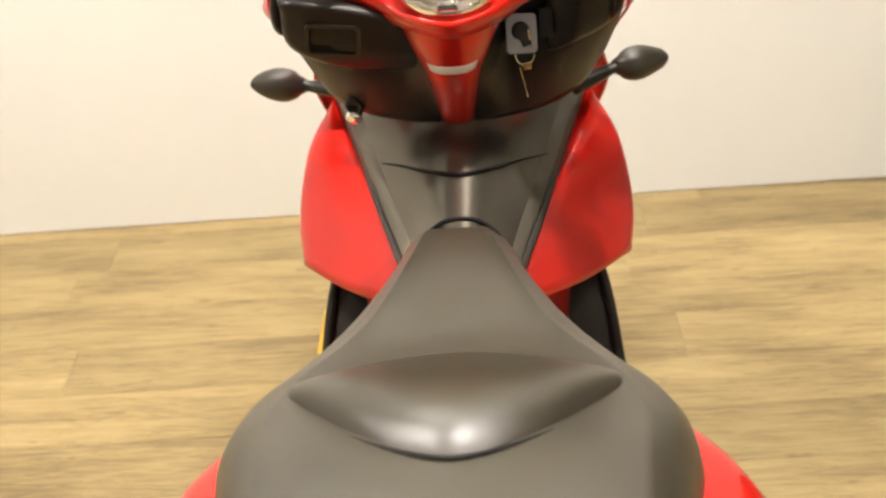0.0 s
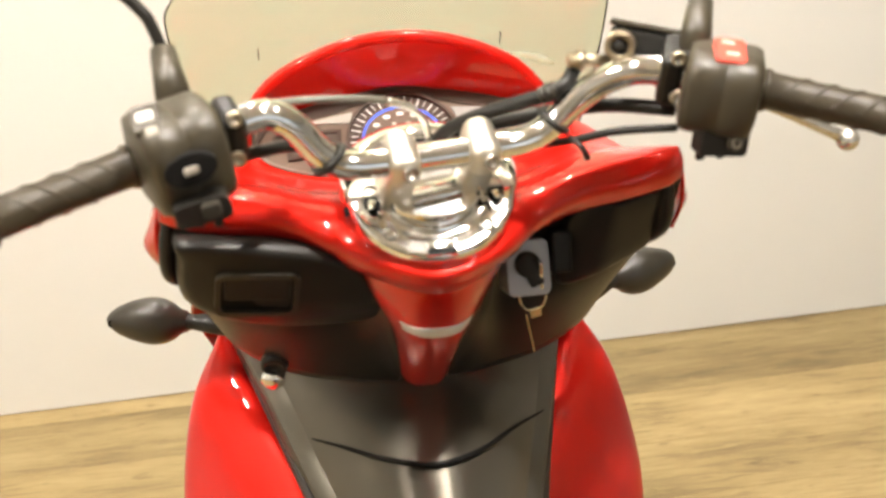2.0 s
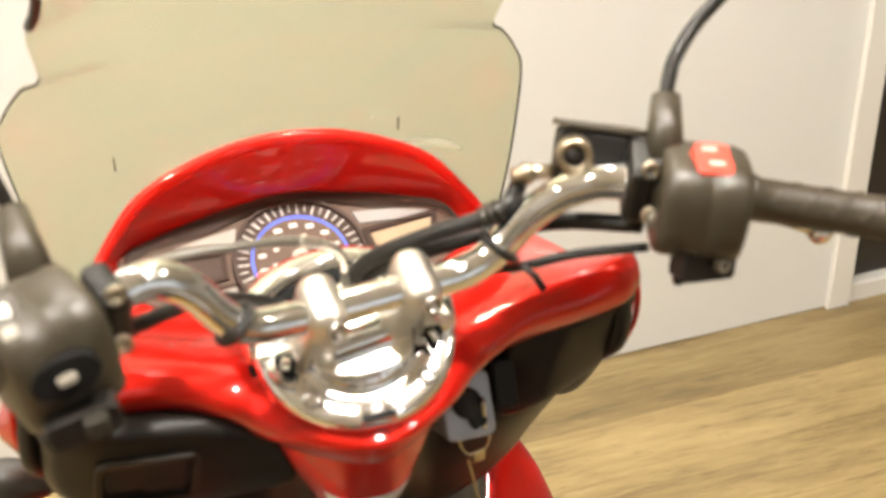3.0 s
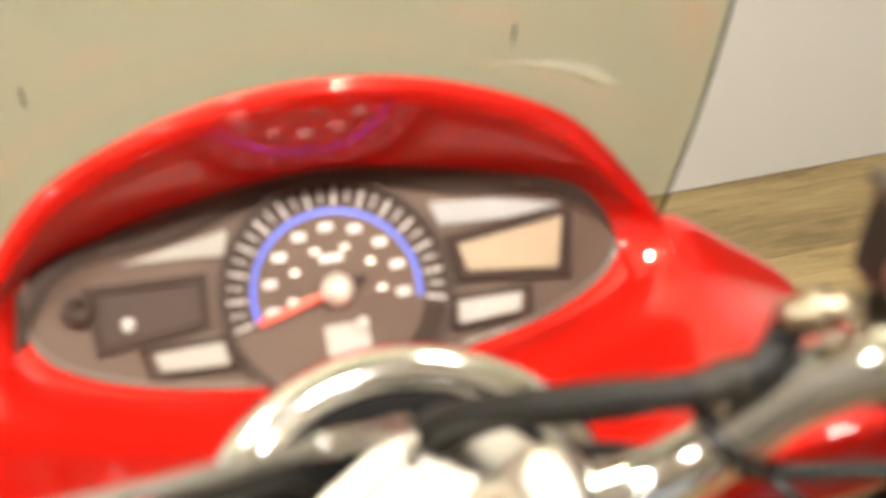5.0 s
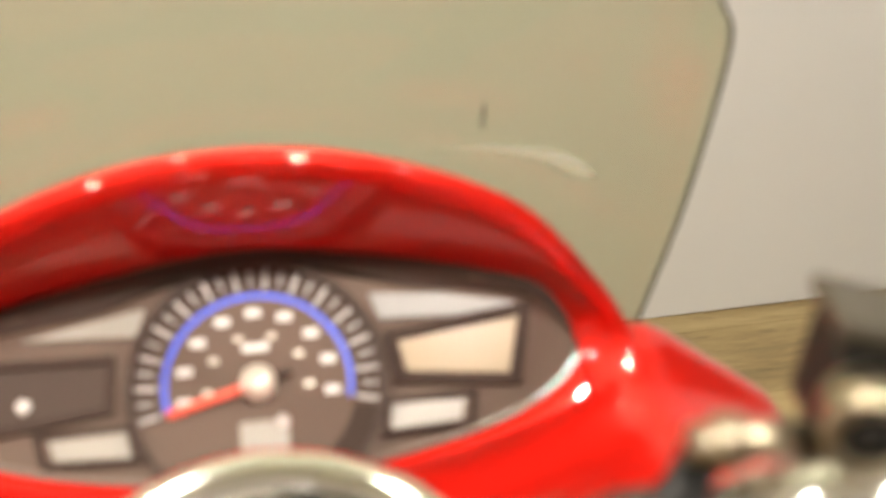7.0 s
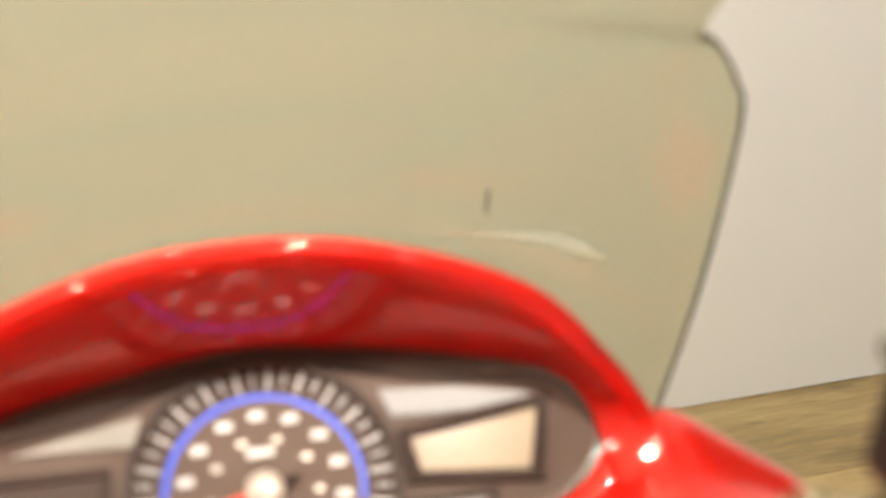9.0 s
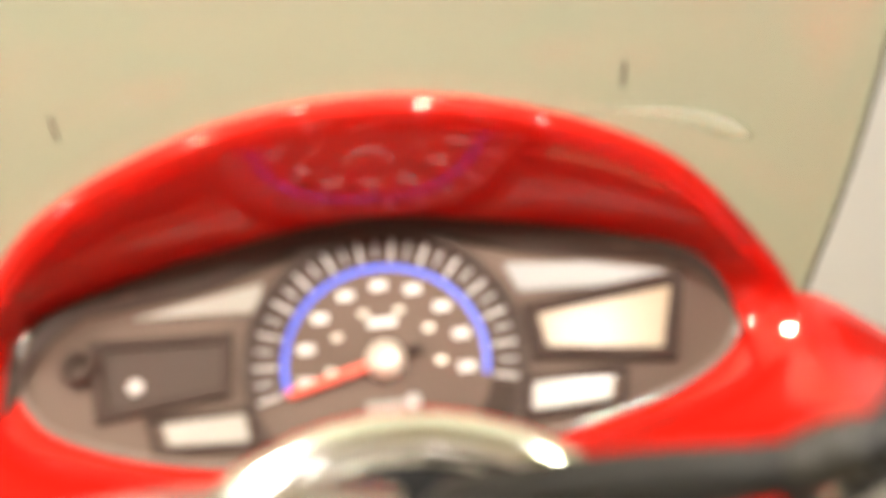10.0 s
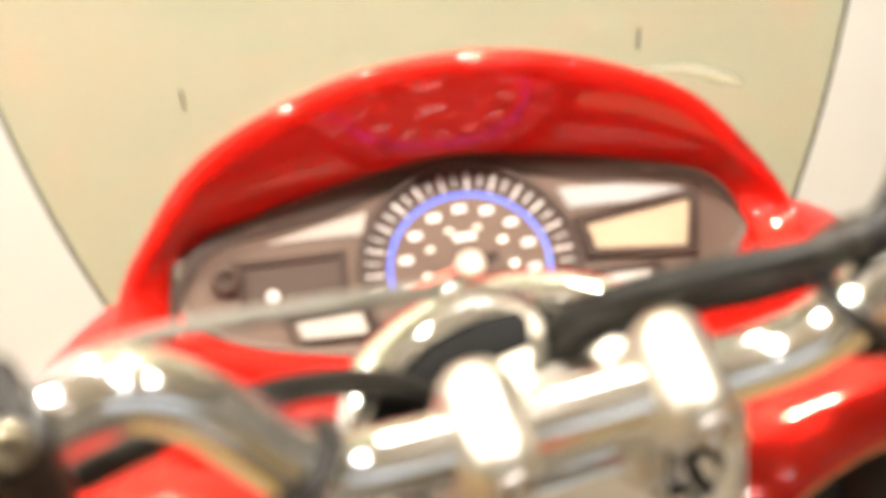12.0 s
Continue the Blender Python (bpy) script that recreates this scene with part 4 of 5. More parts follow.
rear_plate("dimmer_mark", sw_l, (-0.190, 0.8712, 1.1115), 0.011, 0.008, WHITE, "white switch mark", 0.0012, (-0.1, -0.55, 0.83), 18, 0.002)
m = frame_at((-0.165, 0.852, 1.083), (0.15, -0.97, 0.15)) @ pose(0, 0, 0, 0, 0, 12)
oval = [(0.017 * math.cos(a), 0.0105 * math.sin(a)) for a in np.linspace(0, 2 * math.pi, 24, endpoint=False)]
part("turn_switch", slab_bm(oval, -0.008, 0.003, m, 0.001), SEAM, sw_l, "oval black turn signal switch", smooth=False)
part("turn_knob", slab_bm(rounded(0.0095, 0.0045, 0.0015), 0.002, 0.006, m, 0.001), PALE, sw_l, "pale slider knob", smooth=False)
rear_plate("horn_block", sw_l, (-0.161, 0.853, 1.055), 0.036, 0.017, BLACK, "", 0.006, (0.1, -0.97, -0.05), 10)
rear_plate("horn_button", sw_l, (-0.155, 0.845, 1.058), 0.012, 0.010, SATIN, "horn button", 0.004, (0.1, -0.97, -0.05), 10, 0.003)
for dx in (0.0, 0.012, 0.024):
    box("lower_tab", (0.006, 0.007, 0.010), Matrix.Translation((-0.176 + dx, 0.862 - 0.1 * dx, 1.044)), BLACK, sw_l, 0.0015)

# lever brackets, brake reservoir, levers
turn = pose(0, 0, 0, -20, 9, -18)
reservoir = box("brake_reservoir", (0.050, 0.032, 0.026), Matrix.Translation((0.1565, 0.966, 1.097)) @ turn, DULL, scooter, 0.003, "black brake fluid reservoir", 2)
box("lid", (0.054, 0.036, 0.0045), Matrix.Translation((0.1565, 0.966, 1.097)) @ turn @ Matrix.Translation((0, 0, 0.0155)), HOUSE, reservoir, 0.0014, "flat black lid")
m = frame_at((0.1325, 0.945, 1.108), (-0.35, -0.92, 0.15))
lathe("sight_glass", [(0.0108, -0.010), (0.0108, 0.003), (0.0095, 0.004), (0.0068, 0.0042), (0.0062, 0.002), (0, 0.002)], m, TARNISH, reservoir, "round sight glass ring")
lathe("sight_lens", [(0.0058, 0.0), (0.0058, 0.003), (0, 0.0035)], m, BLACK, reservoir)
tube("banjo_bolt", [(0.130, 0.958, 1.093), (0.116, 0.959, 1.094), (0.099, 0.960, 1.094)], 0.0046, TARNISH, reservoir, "tarnished hose bolt", smooth=False)
lathe("bolt_collar", [(0.0066, -0.003), (0.0066, 0.003)], frame_at((0.108, 0.9595, 1.094), (-1, 0.1, 0)), TARNISH, reservoir)
bracket = box("lever_bracket", (0.016, 0.034, 0.042), Matrix.Translation((0.165, 0.928, 1.094)) @ pose(0, 0, 0, 20, 6, -20), BLACK, scooter, 0.005, "black lever bracket on the bar", 2)
for dz in (0.014, -0.013):
    lathe("bracket_bolt", [(0.0052, 0), (0.0052, 0.004), (0.0027, 0.004), (0.0027, 0.002), (0, 0.002)], frame_at((0.163, 0.9095 + 0.1 * dz, 1.095 + dz), (-0.1, -0.98, 0.1)), TARNISH, bracket)
bracket = box("lever_bracket", (0.016, 0.032, 0.038), Matrix.Translation((-0.141, 0.917, 1.080)) @ pose(0, 0, 0, 20, -6, 20), BLACK, scooter, 0.005, "black lever bracket on the bar", 2)
for dz in (0.014, -0.013):
    lathe("bracket_bolt", [(0.0052, 0), (0.0052, 0.004), (0.0027, 0.004), (0.0027, 0.002), (0, 0.002)], frame_at((-0.137, 0.900 + 0.1 * dz, 1.080 + dz), (0.1, -0.98, 0.1)), TARNISH, bracket)
lever = tube("brake_lever", [(0.165, 0.957, 1.078), (0.205, 0.962, 1.070), (0.26, 0.968, 1.045), (0.322, 0.969, 1.013)], [0.007, 0.006, 0.0055, 0.005], ALLOY, scooter, "polished alloy brake lever")
bm = bmesh.new()
bmesh.ops.create_uvsphere(bm, u_segments=16, v_segments=10, radius=0.009, matrix=Matrix.Translation((0.327, 0.969, 1.010)))
part("lever_ball", bm, ALLOY, lever)
lever = tube("brake_lever", [(-0.145, 0.945, 1.066), (-0.19, 0.943, 1.056), (-0.24, 0.928, 1.045), (-0.282, 0.908, 1.036)], [0.007, 0.006, 0.0055, 0.005], ALLOY, scooter, "polished alloy brake lever")

# mirrors
def mirror(s, boot, bend, up, top):
    base = tube("mirror_stem", [boot[1], tuple(Vector(boot[1]).lerp(Vector(bend), 0.7)), tuple(Vector(bend).lerp(Vector(up), 0.15)), up, top], 0.0042, BLACK, scooter, "thin black mirror stem", seg=10, n=6)
    tube("rubber_boot", [boot[0], boot[1]], [0.0125, 0.0105, 0.0085], HOUSE, base, "dark tapered boot", smooth=False, seg=16)
    lathe("boot_base", [(0.014, 0), (0.014, 0.006), (0.011, 0.008)], frame_at(boot[0], tuple(Vector(boot[1]) - Vector(boot[0]))) @ Matrix.Translation((0, 0, -0.008)), BLACK, base)
    c = Vector(top) + Vector((0.035 * s, 0.005, 0.055))
    m = frame_at(tuple(c), (0.05 * s, -1, -0.05))
    oval = [(0.072 * np.sign(math.cos(a)) * abs(math.cos(a)) ** 0.7, 0.045 * np.sign(math.sin(a)) * abs(math.sin(a)) ** 0.75) for a in np.linspace(0, 2 * math.pi, 40, endpoint=False)]
    part("mirror_housing", slab_bm(oval, -0.024, 0.0, m, 0.0), BLACK, base, "black mirror housing", smooth=False)
    part("mirror_glass", slab_bm([(u * 0.92, v * 0.9) for u, v in oval], 0.0, 0.001, m), CHROME, base, "mirror glass", smooth=False)
    tube("mirror_joint", [top, tuple(Vector(top) + Vector((0.016 * s, 0.008, 0.022)))], [0.008, 0.010], BLACK, base, smooth=False)


mirror(1, ((0.177, 0.920, 1.106), (0.189, 0.945, 1.137)), (0.197, 0.955, 1.154), (0.219, 0.968, 1.171), (0.250, 0.972, 1.196))
mirror(-1, ((-0.174, 0.915, 1.100), (-0.180, 0.946, 1.128)), (-0.187, 0.950, 1.150), (-0.208, 0.957, 1.169), (-0.250, 0.970, 1.19))

# hoses and cables
hose = tube("throttle_hose", [(0.168, 0.925, 1.066), (0.13, 0.958, 1.059), (0.09, 0.976, 1.050), (0.067, 0.981, 1.044), (0.046, 0.989, 1.037), (0.027, 0.998, 1.028), (0.010, 1.005, 1.008), (-0.004, 1.004, 0.985)], 0.0054, HOSE, scooter, "black rubber throttle hose")
brake_hose = tube("brake_hose", [(0.106, 0.9645, 1.089), (0.1005, 0.961, 1.080), (0.092, 0.9575, 1.0745), (0.078, 0.961, 1.068), (0.055, 0.974, 1.057), (0.032, 0.987, 1.044), (0.015, 1.000, 1.029), (0.006, 1.005, 1.010), (0.003, 1.005, 0.98)], 0.0054, HOSE, scooter, "black brake hose with a crimped end")
for k, r in ((0.0, 0.0075), (0.35, 0.0078), (0.7, 0.0070)):
    lathe("crimp", [(0.006, -0.002), (r - 0.0006, -0.002), (r - 0.0006, 0.002), (0.006, 0.002)], frame_at(tuple(Vector((0.090, 0.9580, 1.0735)).lerp(Vector((0.078, 0.961, 1.068)), k)), (-0.82, 0.34, -0.46)), SATIN, brake_hose)
tube("thin_cable", [(0.168, 0.915, 1.056), (0.13, 0.935, 1.048), (0.10, 0.952, 1.036), (0.06, 0.985, 1.018), (0.02, 1.0, 1.0)], 0.003, HOSE, scooter, "thin black cable")
GUIDE = [(-0.031, 0.963, 1.073), (-0.018, 0.968, 1.067), (-0.008, 0.977, 1.057), (-0.001, 0.988, 1.044), (0.002, 0.995, 1.030)]
brake_cable = tube("brake_cable", [(-0.150, 0.938, 1.076), (-0.122, 0.946, 1.083), (-0.095, 0.949, 1.084), (-0.068, 0.952, 1.082), (-0.046, 0.958, 1.078)] + GUIDE + [(0.003, 0.999, 1.014), (0.003, 1.0, 0.985)], 0.0027, material("grey_cable", (0.13, 0.12, 0.095), 0.35, vary=0.2), scooter, "grey sheathed brake cable arching over the dash")
tube("cable_guide", GUIDE, 0.0030, SOFT_CHROME, brake_cable, "bent bright metal cable guide")
tube("lower_cable", [(-0.150, 0.915, 1.060), (-0.125, 0.938, 1.053), (-0.10, 0.960, 1.046), (-0.070, 0.985, 1.030), (-0.04, 1.003, 1.008), (-0.02, 1.01, 0.980)], 0.0048, HOSE, scooter, "black cable along the bar")
tie = [Vector((0.089, 0.956, 1.051)) + Vector((0.64, -0.05, 0.77)).orthogonal().normalized() * 0 + (Vector((0.77, 0.0, -0.64)) * math.cos(a) + Vector((0.03, 0.998, 0.03)) * math.sin(a)) * 0.0128 for a in np.linspace(0, 2 * math.pi, 20)]
tube("cable_tie", tie, 0.0024, BLACK, scooter, "black cable tie round the bar", smooth=False, seg=6)
tube("tie_tail", [(0.098, 0.945, 1.043), (0.106, 0.937, 1.036), (0.110, 0.934, 1.028)], 0.0022, BLACK, scooter, smooth=False, seg=6)
tube("cable_tie", [tuple(Vector((-0.076, 0.931, 1.046)) + (Vector((0.77, 0.0, 0.64)) * math.cos(a) + Vector((0, 1, 0)) * math.sin(a)) * 0.0128) for a in np.linspace(0, 2 * math.pi, 20)], 0.0024, BLACK, scooter, "black cable tie round the bar", smooth=False, seg=6)

# turn signals on stalks
def signal(s, tip, base, arm):
    tip, base, arm = Vector(tip), Vector(base), Vector(arm)
    d = (tip - base).normalized()
    L = (tip - base).length
    m = frame_at(tuple(base), tuple(d))
    ob = lathe("turn_signal", [(0.008, -0.006), (0.0105, -0.004), (0.0125, 0.002), (0.0185, 0.009), (0.0225, 0.018), (0.0240, 0.028), (0.0230, 0.038), (0.0195, 0.051), (0.0140, L - 0.012), (0.0080, L - 0.004), (0.0035, L - 0.0006), (0.0, L)], m @ Matrix.Diagonal((0.88, 1.0, 1, 1)), SATIN, scooter, "dark pointed turn signal on a stalk", 36)
    tube("stalk", [tuple(base), tuple(base.lerp(arm, 0.35)), tuple(arm)], [0.0095, 0.0075, 0.0095, 0.0115, 0.0120], BLACK, ob, seg=14)
    lathe("tip_screw", [(0.0042, -0.001), (0.0042, 0.0015), (0.002, 0.0015), (0.002, 0.0), (0, 0.0)], frame_at(tuple(tip - d * 0.006 + Vector((0, -0.008, 0.001))), (0.3 * s, -0.95, 0.1)), SEAM, ob)


signal(-1, (-0.286, 1.205, 0.772), (-0.213, 1.186, 0.774), (-0.145, 1.165, 0.772))
signal(1, (0.283, 1.207, 0.778), (0.212, 1.172, 0.784), (0.150, 1.145, 0.770))
m = frame_at((-0.128, 1.062, 0.803), (-0.12, -0.85, -0.30))
knob = lathe("luggage_hook", [(0.007, -0.035), (0.007, 0.0), (0.0115, 0.002), (0.0125, 0.008), (0.011, 0.012), (0.0075, 0.0125), (0.007, 0.008), (0, 0.008)], m, BLACK, scooter, "black round luggage hook knob")
lathe("hook_tip", [(0.0085, -0.012), (0.0105, 0.0), (0.0105, 0.004), (0.006, 0.008), (0, 0.0085)], frame_at((-0.131, 1.058, 0.784), (-0.2, -0.8, -0.4)), CHROME, knob, "bright steel tip")

# red leg shields and black tunnel
I = [(0.168, 1.256, 0.704), (0.134, 1.136, 0.679), (0.093, 0.988, 0.649), (0.055, 0.842, 0.628)]
O = [(0.182, 1.251, 0.716), (0.213, 1.190, 0.676), (0.226, 1.118, 0.610), (0.2155, 1.0485, 0.570)]
blend = lambda k, rise: [tuple(Vector(p).lerp(Vector(q), k) + Vector((0.002, 0, rise))) for p, q in zip(I, O)]
mid1, mid2 = blend(0.33, 0.007), blend(0.70, 0.008)
mid1[3], mid2[3] = (0.096, 0.889, 0.611), (0.152, 0.958, 0.588)
fold = [(0.176, 1.262, 0.705), (0.210, 1.208, 0.662), (0.222, 1.140, 0.596), (0.2105, 1.069, 0.556)]
both("leg_shield", surface([I, mid1, mid2, O, fold], 6, 6), RED, scooter, 0.004, "glossy red flared leg shield")
LOW = [[(0.062, 0.885, 0.650), (0.100, 0.945, 0.625), (0.136, 0.990, 0.600)], [(0.064, 0.895, 0.55), (0.10, 0.965, 0.53), (0.132, 1.01, 0.52)], [(0.07, 0.91, 0.44), (0.10, 0.98, 0.43), (0.13, 1.03, 0.43)]]
both("lower_shield", surface(LOW, 6, 6), RED, scooter, 0.004, "red lower shield panel")


def across(p, rise, n=5):
    """A cross-section of the tunnel from the middle to the edge at p."""
    x, y, z = p
    c = rise
    return [(x * s, c[0] + (y - c[0]) * s ** 2.2, c[1] + (z - c[1]) * s ** 2.4) for s in np.linspace(0, 1, n)]


smooth_line = lambda pts: [tuple(float(np.polyval(np.polyfit(np.arange(len(pts)), c, 4), k)) for c in zip(*pts)) for k in range(len(pts))]
edge_pts = [(0.180, 1.262, 0.72), (0.150, 1.160, 0.707), (0.126, 1.085, 0.690), (0.105, 1.02, 0.668), (0.093, 0.985, 0.654), (0.074, 0.915, 0.643), (0.056, 0.845, 0.636), (0.05, 0.78, 0.62)]
spine = [(1.12, 0.80), (1.045, 0.772), (0.998, 0.750), (0.968, 0.742), (0.945, 0.735), (0.90, 0.720), (0.84, 0.702), (0.78, 0.690)]
edge_pts, spine = smooth_line(edge_pts), smooth_line(spine)
tunnel = shell("centre_tunnel", surface(whole([across(e, c, 9) for e, c in zip(edge_pts, spine)]), 4, 8), TUNNEL, scooter, 0.003, label="satin black centre tunnel cover")
crease = [(-0.102, 1.052, 0.7185), (-0.075, 1.018, 0.731), (-0.04, 0.979, 0.7425), (0, 0.962, 0.7455), (0.04, 0.979, 0.7425), (0.075, 1.018, 0.731), (0.112, 1.056, 0.7185)]
tube("joint_line", crease, [0.0008, 0.0022, 0.0027, 0.0022, 0.0008], SEAM, tunnel, "dark joint line across the tunnel", seg=8)
lid = [(s * x, y, z) for s, x, y, z in ((-1, 0.044, 0.815, 0.684), (-1, 0.047, 0.850, 0.690), (-1, 0.047, 0.876, 0.697), (-1, 0.039, 0.890, 0.706), (-1, 0.016, 0.895, 0.7195), (1, 0.016, 0.895, 0.7195), (1, 0.039, 0.890, 0.706), (1, 0.047, 0.876, 0.697), (1, 0.047, 0.850, 0.690), (1, 0.044, 0.815, 0.684))]
tube("fuel_lid_edge", lid, 0.003, SEAM, tunnel, "black seal round the fuel lid", seg=8)
for s in (-1, 1):
    strip = [(x * s, y - 0.004, z + 0.009) for x, y, z in [(0.170, 1.25, 0.711), (0.136, 1.134, 0.684), (0.094, 0.985, 0.654), (0.057, 0.848, 0.642)]]
    tube("edge_seal", strip, 0.0062, RUBBER, tunnel, "black rubber edge seal", seg=8)

for s in (-1, 1):
    inner, mid, outer = [], [], []
    for e, c in zip(edge_pts[:7], spine[:7]):
        low = across(e, c, 21)
        x, y, z = low[16]
        inner.append((x * s, y, z - 0.001))
        x, y, z = low[18]
        mid.append((x * s, y - 0.003, z + 0.008))
        x, y, z = low[20]
        outer.append((x * s, y - 0.005, z + 0.018))
    shell("edge_fillet", surface([inner, mid, outer], 6, 4), TUNNEL, tunnel, 0.002, label="raised glossy border strip")

# footboards
for s in (1, -1):
    F = [[(0.115 * s, 1.09, 0.575), (0.15 * s, 1.085, 0.575), (0.178 * s, 1.075, 0.56)], [(0.11 * s, 1.03, 0.49), (0.155 * s, 1.025, 0.49), (0.195 * s, 1.015, 0.475)],
         [(0.11 * s, 0.93, 0.38), (0.16 * s, 0.93, 0.38), (0.208 * s, 0.93, 0.375)], [(0.11 * s, 0.60, 0.35), (0.16 * s, 0.60, 0.35), (0.21 * s, 0.60, 0.345)]]
    fb = shell("footboard", surface(F, 5, 5), RUBBER, scooter, 0.012, label="black ribbed footboard")
    tube("footboard_lip", [(0.110 * s, 1.062, 0.572), (0.150 * s, 1.064, 0.572), (0.174 * s, 1.058, 0.556), (0.190 * s, 1.02, 0.50), (0.203 * s, 0.95, 0.41), (0.209 * s, 0.85, 0.372), (0.212 * s, 0.60, 0.352)], 0.007, BLACK, fb, "raised rubber lip", seg=10)

# seat
SEAT = [(0.812, 0.730, 0.034, 0.03), (0.805, 0.755, 0.048, 0.05), (0.780, 0.776, 0.060, 0.08), (0.72, 0.784, 0.076, 0.10), (0.64, 0.784, 0.116, 0.12), (0.57, 0.784, 0.164, 0.13), (0.51, 0.792, 0.200, 0.14), (0.43, 0.812, 0.205, 0.15), (0.35, 0.832, 0.191, 0.16),
        (0.22, 0.848, 0.175, 0.16), (0.05, 0.862, 0.163, 0.15), (-0.12, 0.868, 0.145, 0.12), (-0.20, 0.862, 0.10, 0.09), (-0.225, 0.84, 0.05, 0.05)]


def seat_ring(y, z, w, h):
    """A cross-section of the seat: a flat top with creased shoulders and falling sides."""
    top = float(np.interp(y, [0.44, 0.60, 0.72, 0.79, 0.81], [0.78, 0.60, 0.62, 0.56, 0.3]))
    r = min(max((0.54 - y) / 0.10, 0.0), 1.0)      # the rear half has soft shoulders
    half = [(0, 1.0), (top * 0.35, 1.0 - 0.003 * r), (top * 0.7, 0.995 - 0.020 * r), (top * 0.96, 0.99 - 0.065 * r), (top, 0.975 - 0.075 * r), (top + (1 - top) * 0.06, 0.935 - 0.055 * r), (top + (1 - top) * 0.36, 0.77), (top + (1 - top) * 0.66, 0.60), (top + (1 - top) * 0.90, 0.33), (1.0, 0.05), (0.985, -0.35), (0.95, -0.8), (0.80, -1.0)]
    line = [(x, k) for x, k in half] + [(-x, k) for x, k in reversed(half[1:])]
    return [(x * w, y, z - h / 2 + k * h / 2) for x, k in line]


S4 = spline(SEAT, 4)
bm = bmesh.new()
rings = [[bm.verts.new(p) for p in seat_ring(*q)] for q in S4]
for a, b in zip(rings, rings[1:]):
    for k in range(25):
        bm.faces.new((a[k], a[(k + 1) % 25], b[(k + 1) % 25], b[k]))
bm.faces.new(rings[0])
bm.faces.new(rings[-1][::-1])
seat = part("seat", bm, VINYL, scooter, "dark brown-grey vinyl dual seat with a raised bolster")
pad_rows = []
for t in np.linspace(0, 1, 12):
    row = []
    for s in np.linspace(-1, 1, 25):
        near = 0.350 + 0.134 * abs(s) ** 1.7
        far = 0.540 - 0.036 * abs(s) ** 2.2
        y = near + (far - near) * t
        zs = np.interp(-y, [-q[0] for q in SEAT], [q[1] for q in SEAT])
        hgt = 0.030 * (math.sin(math.pi * min(max(0.02 + 0.96 * (t ** 0.75), 0), 1))) ** 0.7 * (1 - abs(s) ** 4) ** 0.5 - 0.004
        row.append((0.152 * s, y, zs + hgt - 0.012 * abs(s) ** 2))
    pad_rows.append(row)
bolster = part("bolster", grid_bm(np.array(pad_rows)), VINYL, seat, "raised padded rider backrest")
seam = [(0.154 * s, 0.346 + 0.134 * abs(s) ** 1.7, np.interp(-(0.346 + 0.134 * abs(s) ** 1.7), [-q[0] for q in SEAT], [q[1] for q in SEAT]) - 0.012 * abs(s) ** 2 + 0.0005) for s in np.linspace(-1, 1, 25)]
tube("bolster_seam", seam, 0.0028, SEAM, seat, "dark sewn seam", smooth=False, seg=8)

# rear body panels
TAIL = [[(0.150, 0.66, 0.655), (0.186, 0.54, 0.700), (0.195, 0.37, 0.715), (0.185, 0.15, 0.735), (0.15, -0.12, 0.765), (0.09, -0.28, 0.78)], [(0.165, 0.64, 0.61), (0.236, 0.52, 0.676), (0.272, 0.39, 0.684), (0.250, 0.15, 0.695), (0.19, -0.12, 0.715), (0.11, -0.30, 0.74)],
        [(0.16, 0.62, 0.52), (0.240, 0.50, 0.56), (0.280, 0.37, 0.57), (0.255, 0.15, 0.585), (0.19, -0.12, 0.62), (0.11, -0.30, 0.68)], [(0.15, 0.60, 0.37), (0.20, 0.46, 0.40), (0.21, 0.34, 0.42), (0.20, 0.15, 0.45), (0.16, -0.12, 0.53), (0.09, -0.28, 0.64)]]
both("rear_cowl", surface(TAIL, 5, 5), RED, scooter, 0.004, "glossy red rear side cowl")
box("belly", (0.24, 0.9, 0.16), Matrix.Translation((0, 0.55, 0.30)), BLACK, scooter, 0.04, "black underbody", 3)
box("engine_case", (0.16, 0.5, 0.2), Matrix.Translation((-0.08, 0.22, 0.30)), BLACK, scooter, 0.05, "black engine case", 3)
box("frame_core", (0.10, 0.34, 0.40), Matrix.Translation((0, 0.98, 0.48)), BLACK, scooter, 0.03, "black steering column cover", 3)


# wheels and fork
def wheel(y, r, w, x=0.0, turn=0.0):
    m = Matrix.Translation((x, y, r)) @ pose(0, 0, 0, 0, 90, 0) @ pose(0, 0, 0, turn)
    tyre = lathe("wheel", [(r * 0.70, -w * 0.42), (r * 0.90, -w * 0.5), (r * 0.97, -w * 0.36), (r, 0), (r * 0.97, w * 0.36), (r * 0.90, w * 0.5), (r * 0.70, w * 0.42)], m, RUBBER, scooter, "black tyre on an alloy wheel", 48)
    lathe("rim", [(r * 0.62, -w * 0.38), (r * 0.71, -w * 0.40), (r * 0.71, w * 0.40), (r * 0.62, w * 0.38)], m, ALLOY, tyre, seg=40)
    lathe("hub", [(0.03, -w * 0.55), (0.05, -w * 0.3), (0.05, w * 0.3), (0.03, w * 0.55)], m, ALLOY, tyre)
    for k in range(5):
        a = radians(72 * k)
        c = m @ Vector((r * 0.35 * math.cos(a), r * 0.35 * math.sin(a), 0))
        box("spoke", (0.022, r * 0.62, 0.028), m @ pose(0, 0, 0, 0, 0, math.degrees(a) - 90) @ Matrix.Translation((0, r * 0.35, 0)), ALLOY, tyre, 0.004)


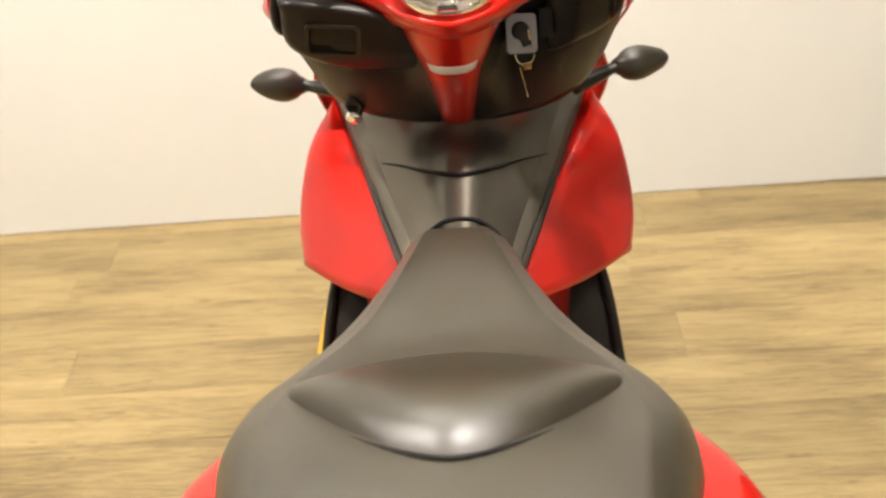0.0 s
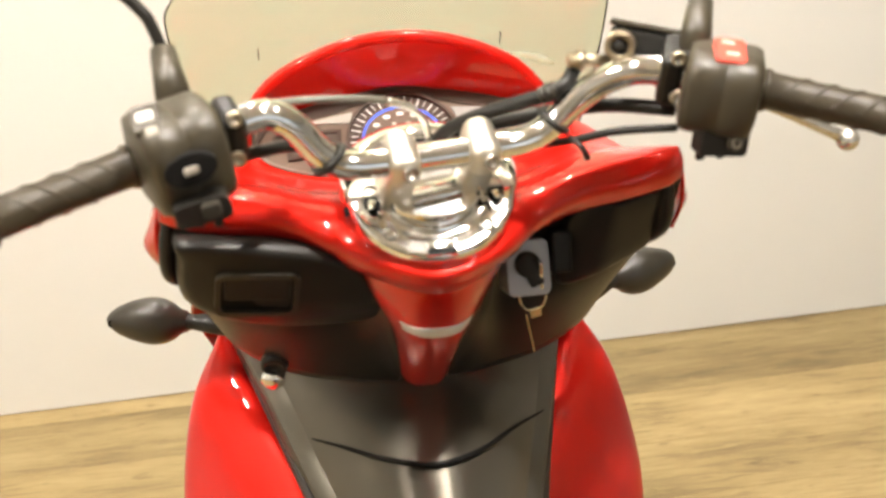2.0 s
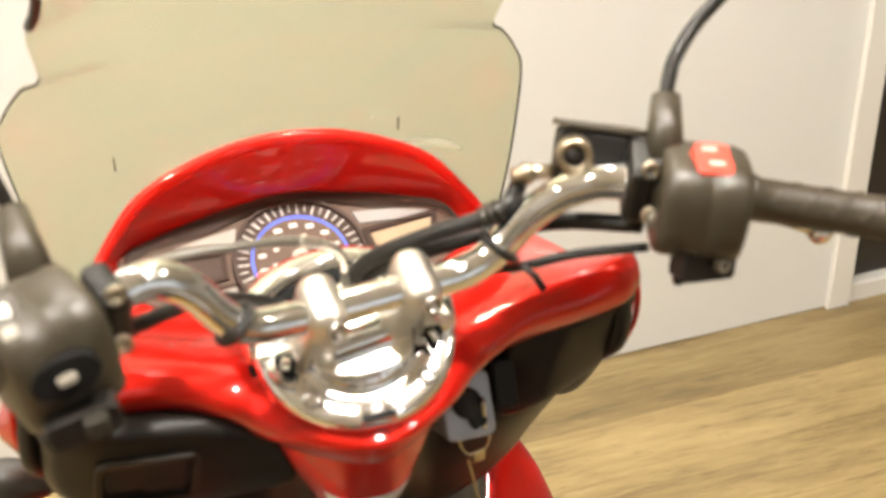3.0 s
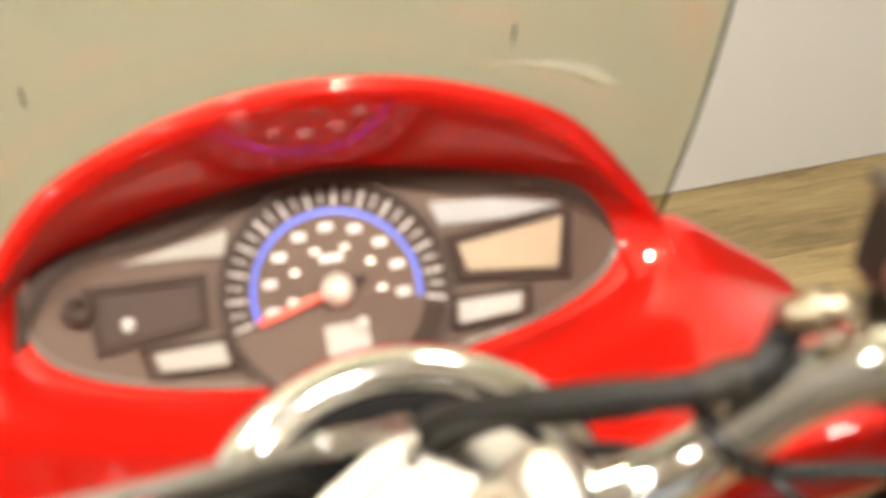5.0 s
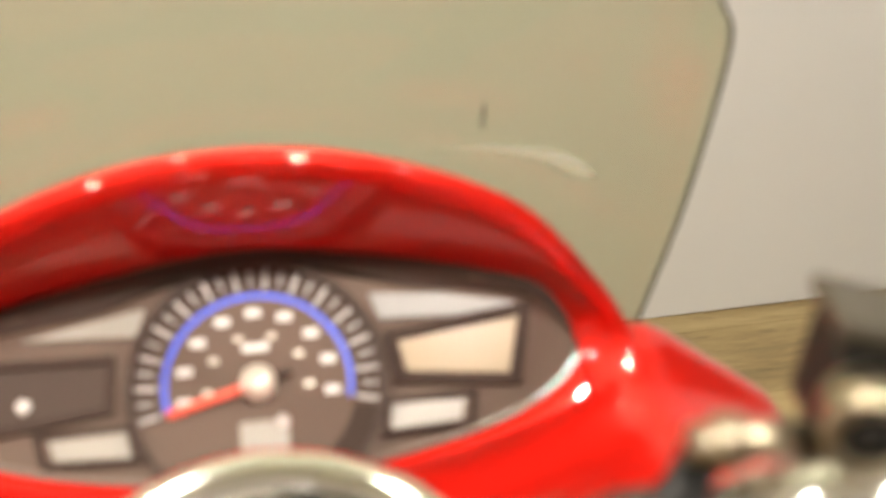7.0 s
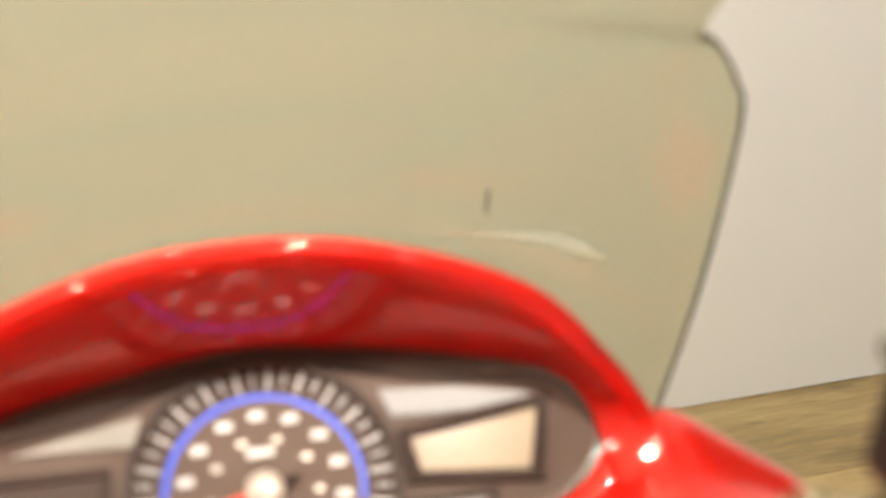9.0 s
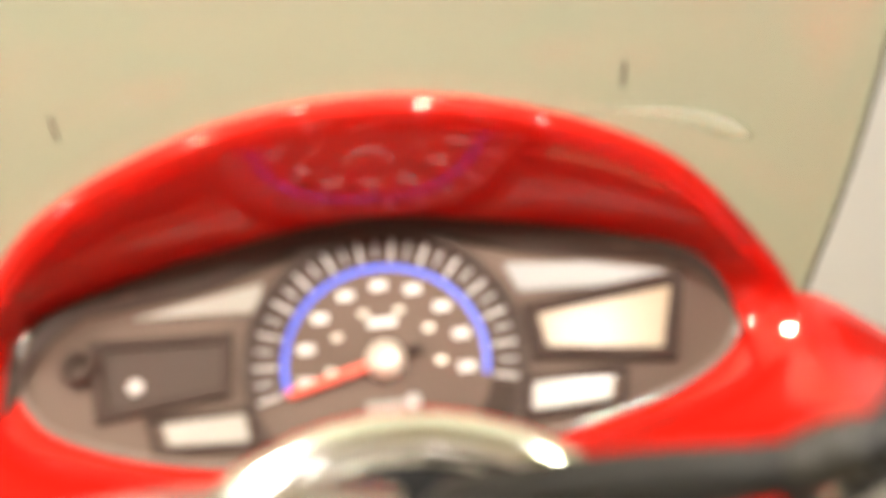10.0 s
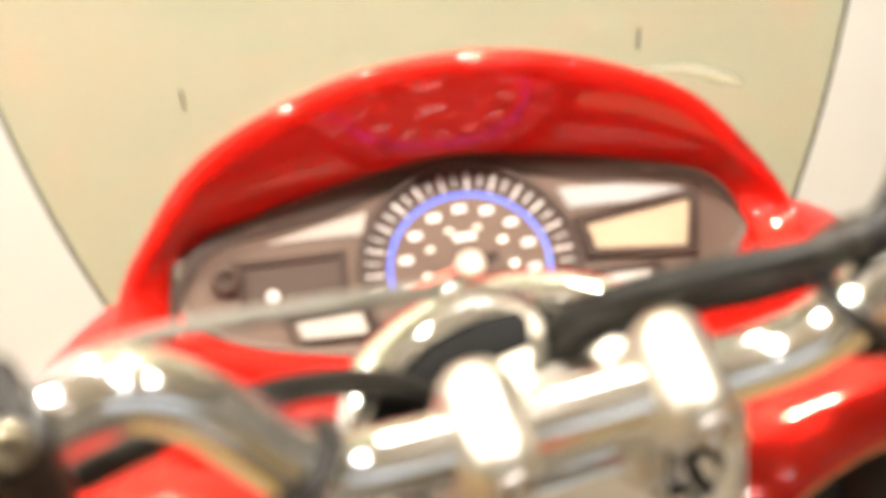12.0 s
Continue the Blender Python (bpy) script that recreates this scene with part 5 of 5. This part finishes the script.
wheel(1.40, 0.27, 0.092)
wheel(0.09, 0.26, 0.105)
for s in (-1, 1):
    tube("fork_leg", [(0.075 * s, 1.22, 0.58), (0.075 * s, 1.40, 0.27)], 0.02, ALLOY, scooter, "front fork leg", smooth=False)
FEND = [[(0.06, 1.14, 0.40), (0.06, 1.22, 0.55), (0.06, 1.40, 0.60), (0.06, 1.58, 0.53), (0.05, 1.66, 0.42)], [(0.03, 1.13, 0.41), (0.03, 1.215, 0.57), (0.03, 1.40, 0.62), (0.03, 1.59, 0.55), (0.025, 1.68, 0.43)], [(0, 1.13, 0.41), (0, 1.213, 0.575), (0, 1.40, 0.625), (0, 1.595, 0.553), (0, 1.685, 0.43)]]
shell("front_fender", surface([[(-x, y, z) for x, y, z in r] for r in FEND] + FEND[1::-1], 5, 3), RED, scooter, 0.003, label="red front mudguard")
tube("side_stand", [(-0.10, 0.55, 0.28), (-0.16, 0.52, 0.02)], 0.012, BLACK, scooter, "black stand", smooth=False)

# key in the lock
keys = tagged(new("ignition_key"), "brass key on a split ring hanging from the ignition lock", "key")
keys.location = (0.083, 0.990, 0.905)
kv = lambda x, y, z: (x - 0.083, y - 0.982, z - 0.905)
tube("split_ring", [kv(0.084 + 0.011 * math.cos(a), 0.981 + 0.002 * math.sin(a), 0.884 + 0.0125 * math.sin(a)) for a in np.linspace(0, 2 * math.pi, 24)], 0.0012, BRASS, keys, "thin split ring", smooth=False, seg=8)
box("key_blade", (0.0016, 0.002, 0.040), pose(*kv(0.082, 0.979, 0.850), 4, -12, 0), BRASS, keys, 0.0004, "brass key blade")
box("key_head", (0.010, 0.0025, 0.010), pose(*kv(0.086, 0.979, 0.870), 4, -12, 0), BRASS, keys, 0.0012, "small key head")
box("key_bow", (0.0035, 0.006, 0.030), pose(*kv(0.090, 0.980, 0.902), 4, -4, 0), STEEL, keys, 0.0012, "key bow in the lock")

# yellow platform beside the scooter
yellow = part("platform", slab_bm(rounded(0.13, 1.55, 0.03, cx=-0.222, cy=0.80), 0.0, 0.165, Matrix.Identity(4), 0.006), YELLOW, None, smooth=False)
tagged(yellow, "chipped yellow painted low platform under the scooter", "platform")

# floor planks, parallel to the far wall
rng = random.Random(5)
PW, PL = 0.152, 1.22
meshes = {}


def plank_mesh(length):
    key = round(length, 2)
    if key not in meshes:
        bm = box_bm((length - 0.0006, PW - 0.0006, 0.006), Matrix.Identity(4), 0.0004, 1)
        me = bpy.data.meshes.new("plank")
        bm.to_mesh(me)
        bm.free()
        me.materials.append(OAK)
        meshes[key] = me
    return meshes[key]


row = 0
y = 0.11
while y > -7.4:
    x = X0 - rng.uniform(0, PL)
    while x < X1:
        a, b = max(x, X0 - 0.1), min(x + PL, X1 + 0.1)
        if b - a > 0.05:
            ob = new("plank", plank_mesh(b - a))
            ob.parent = floor
            ob.matrix_local = ROOM @ Matrix.Translation(((a + b) / 2, y - PW / 2, -0.003))
        x += PL
    y -= PW
    row += 1
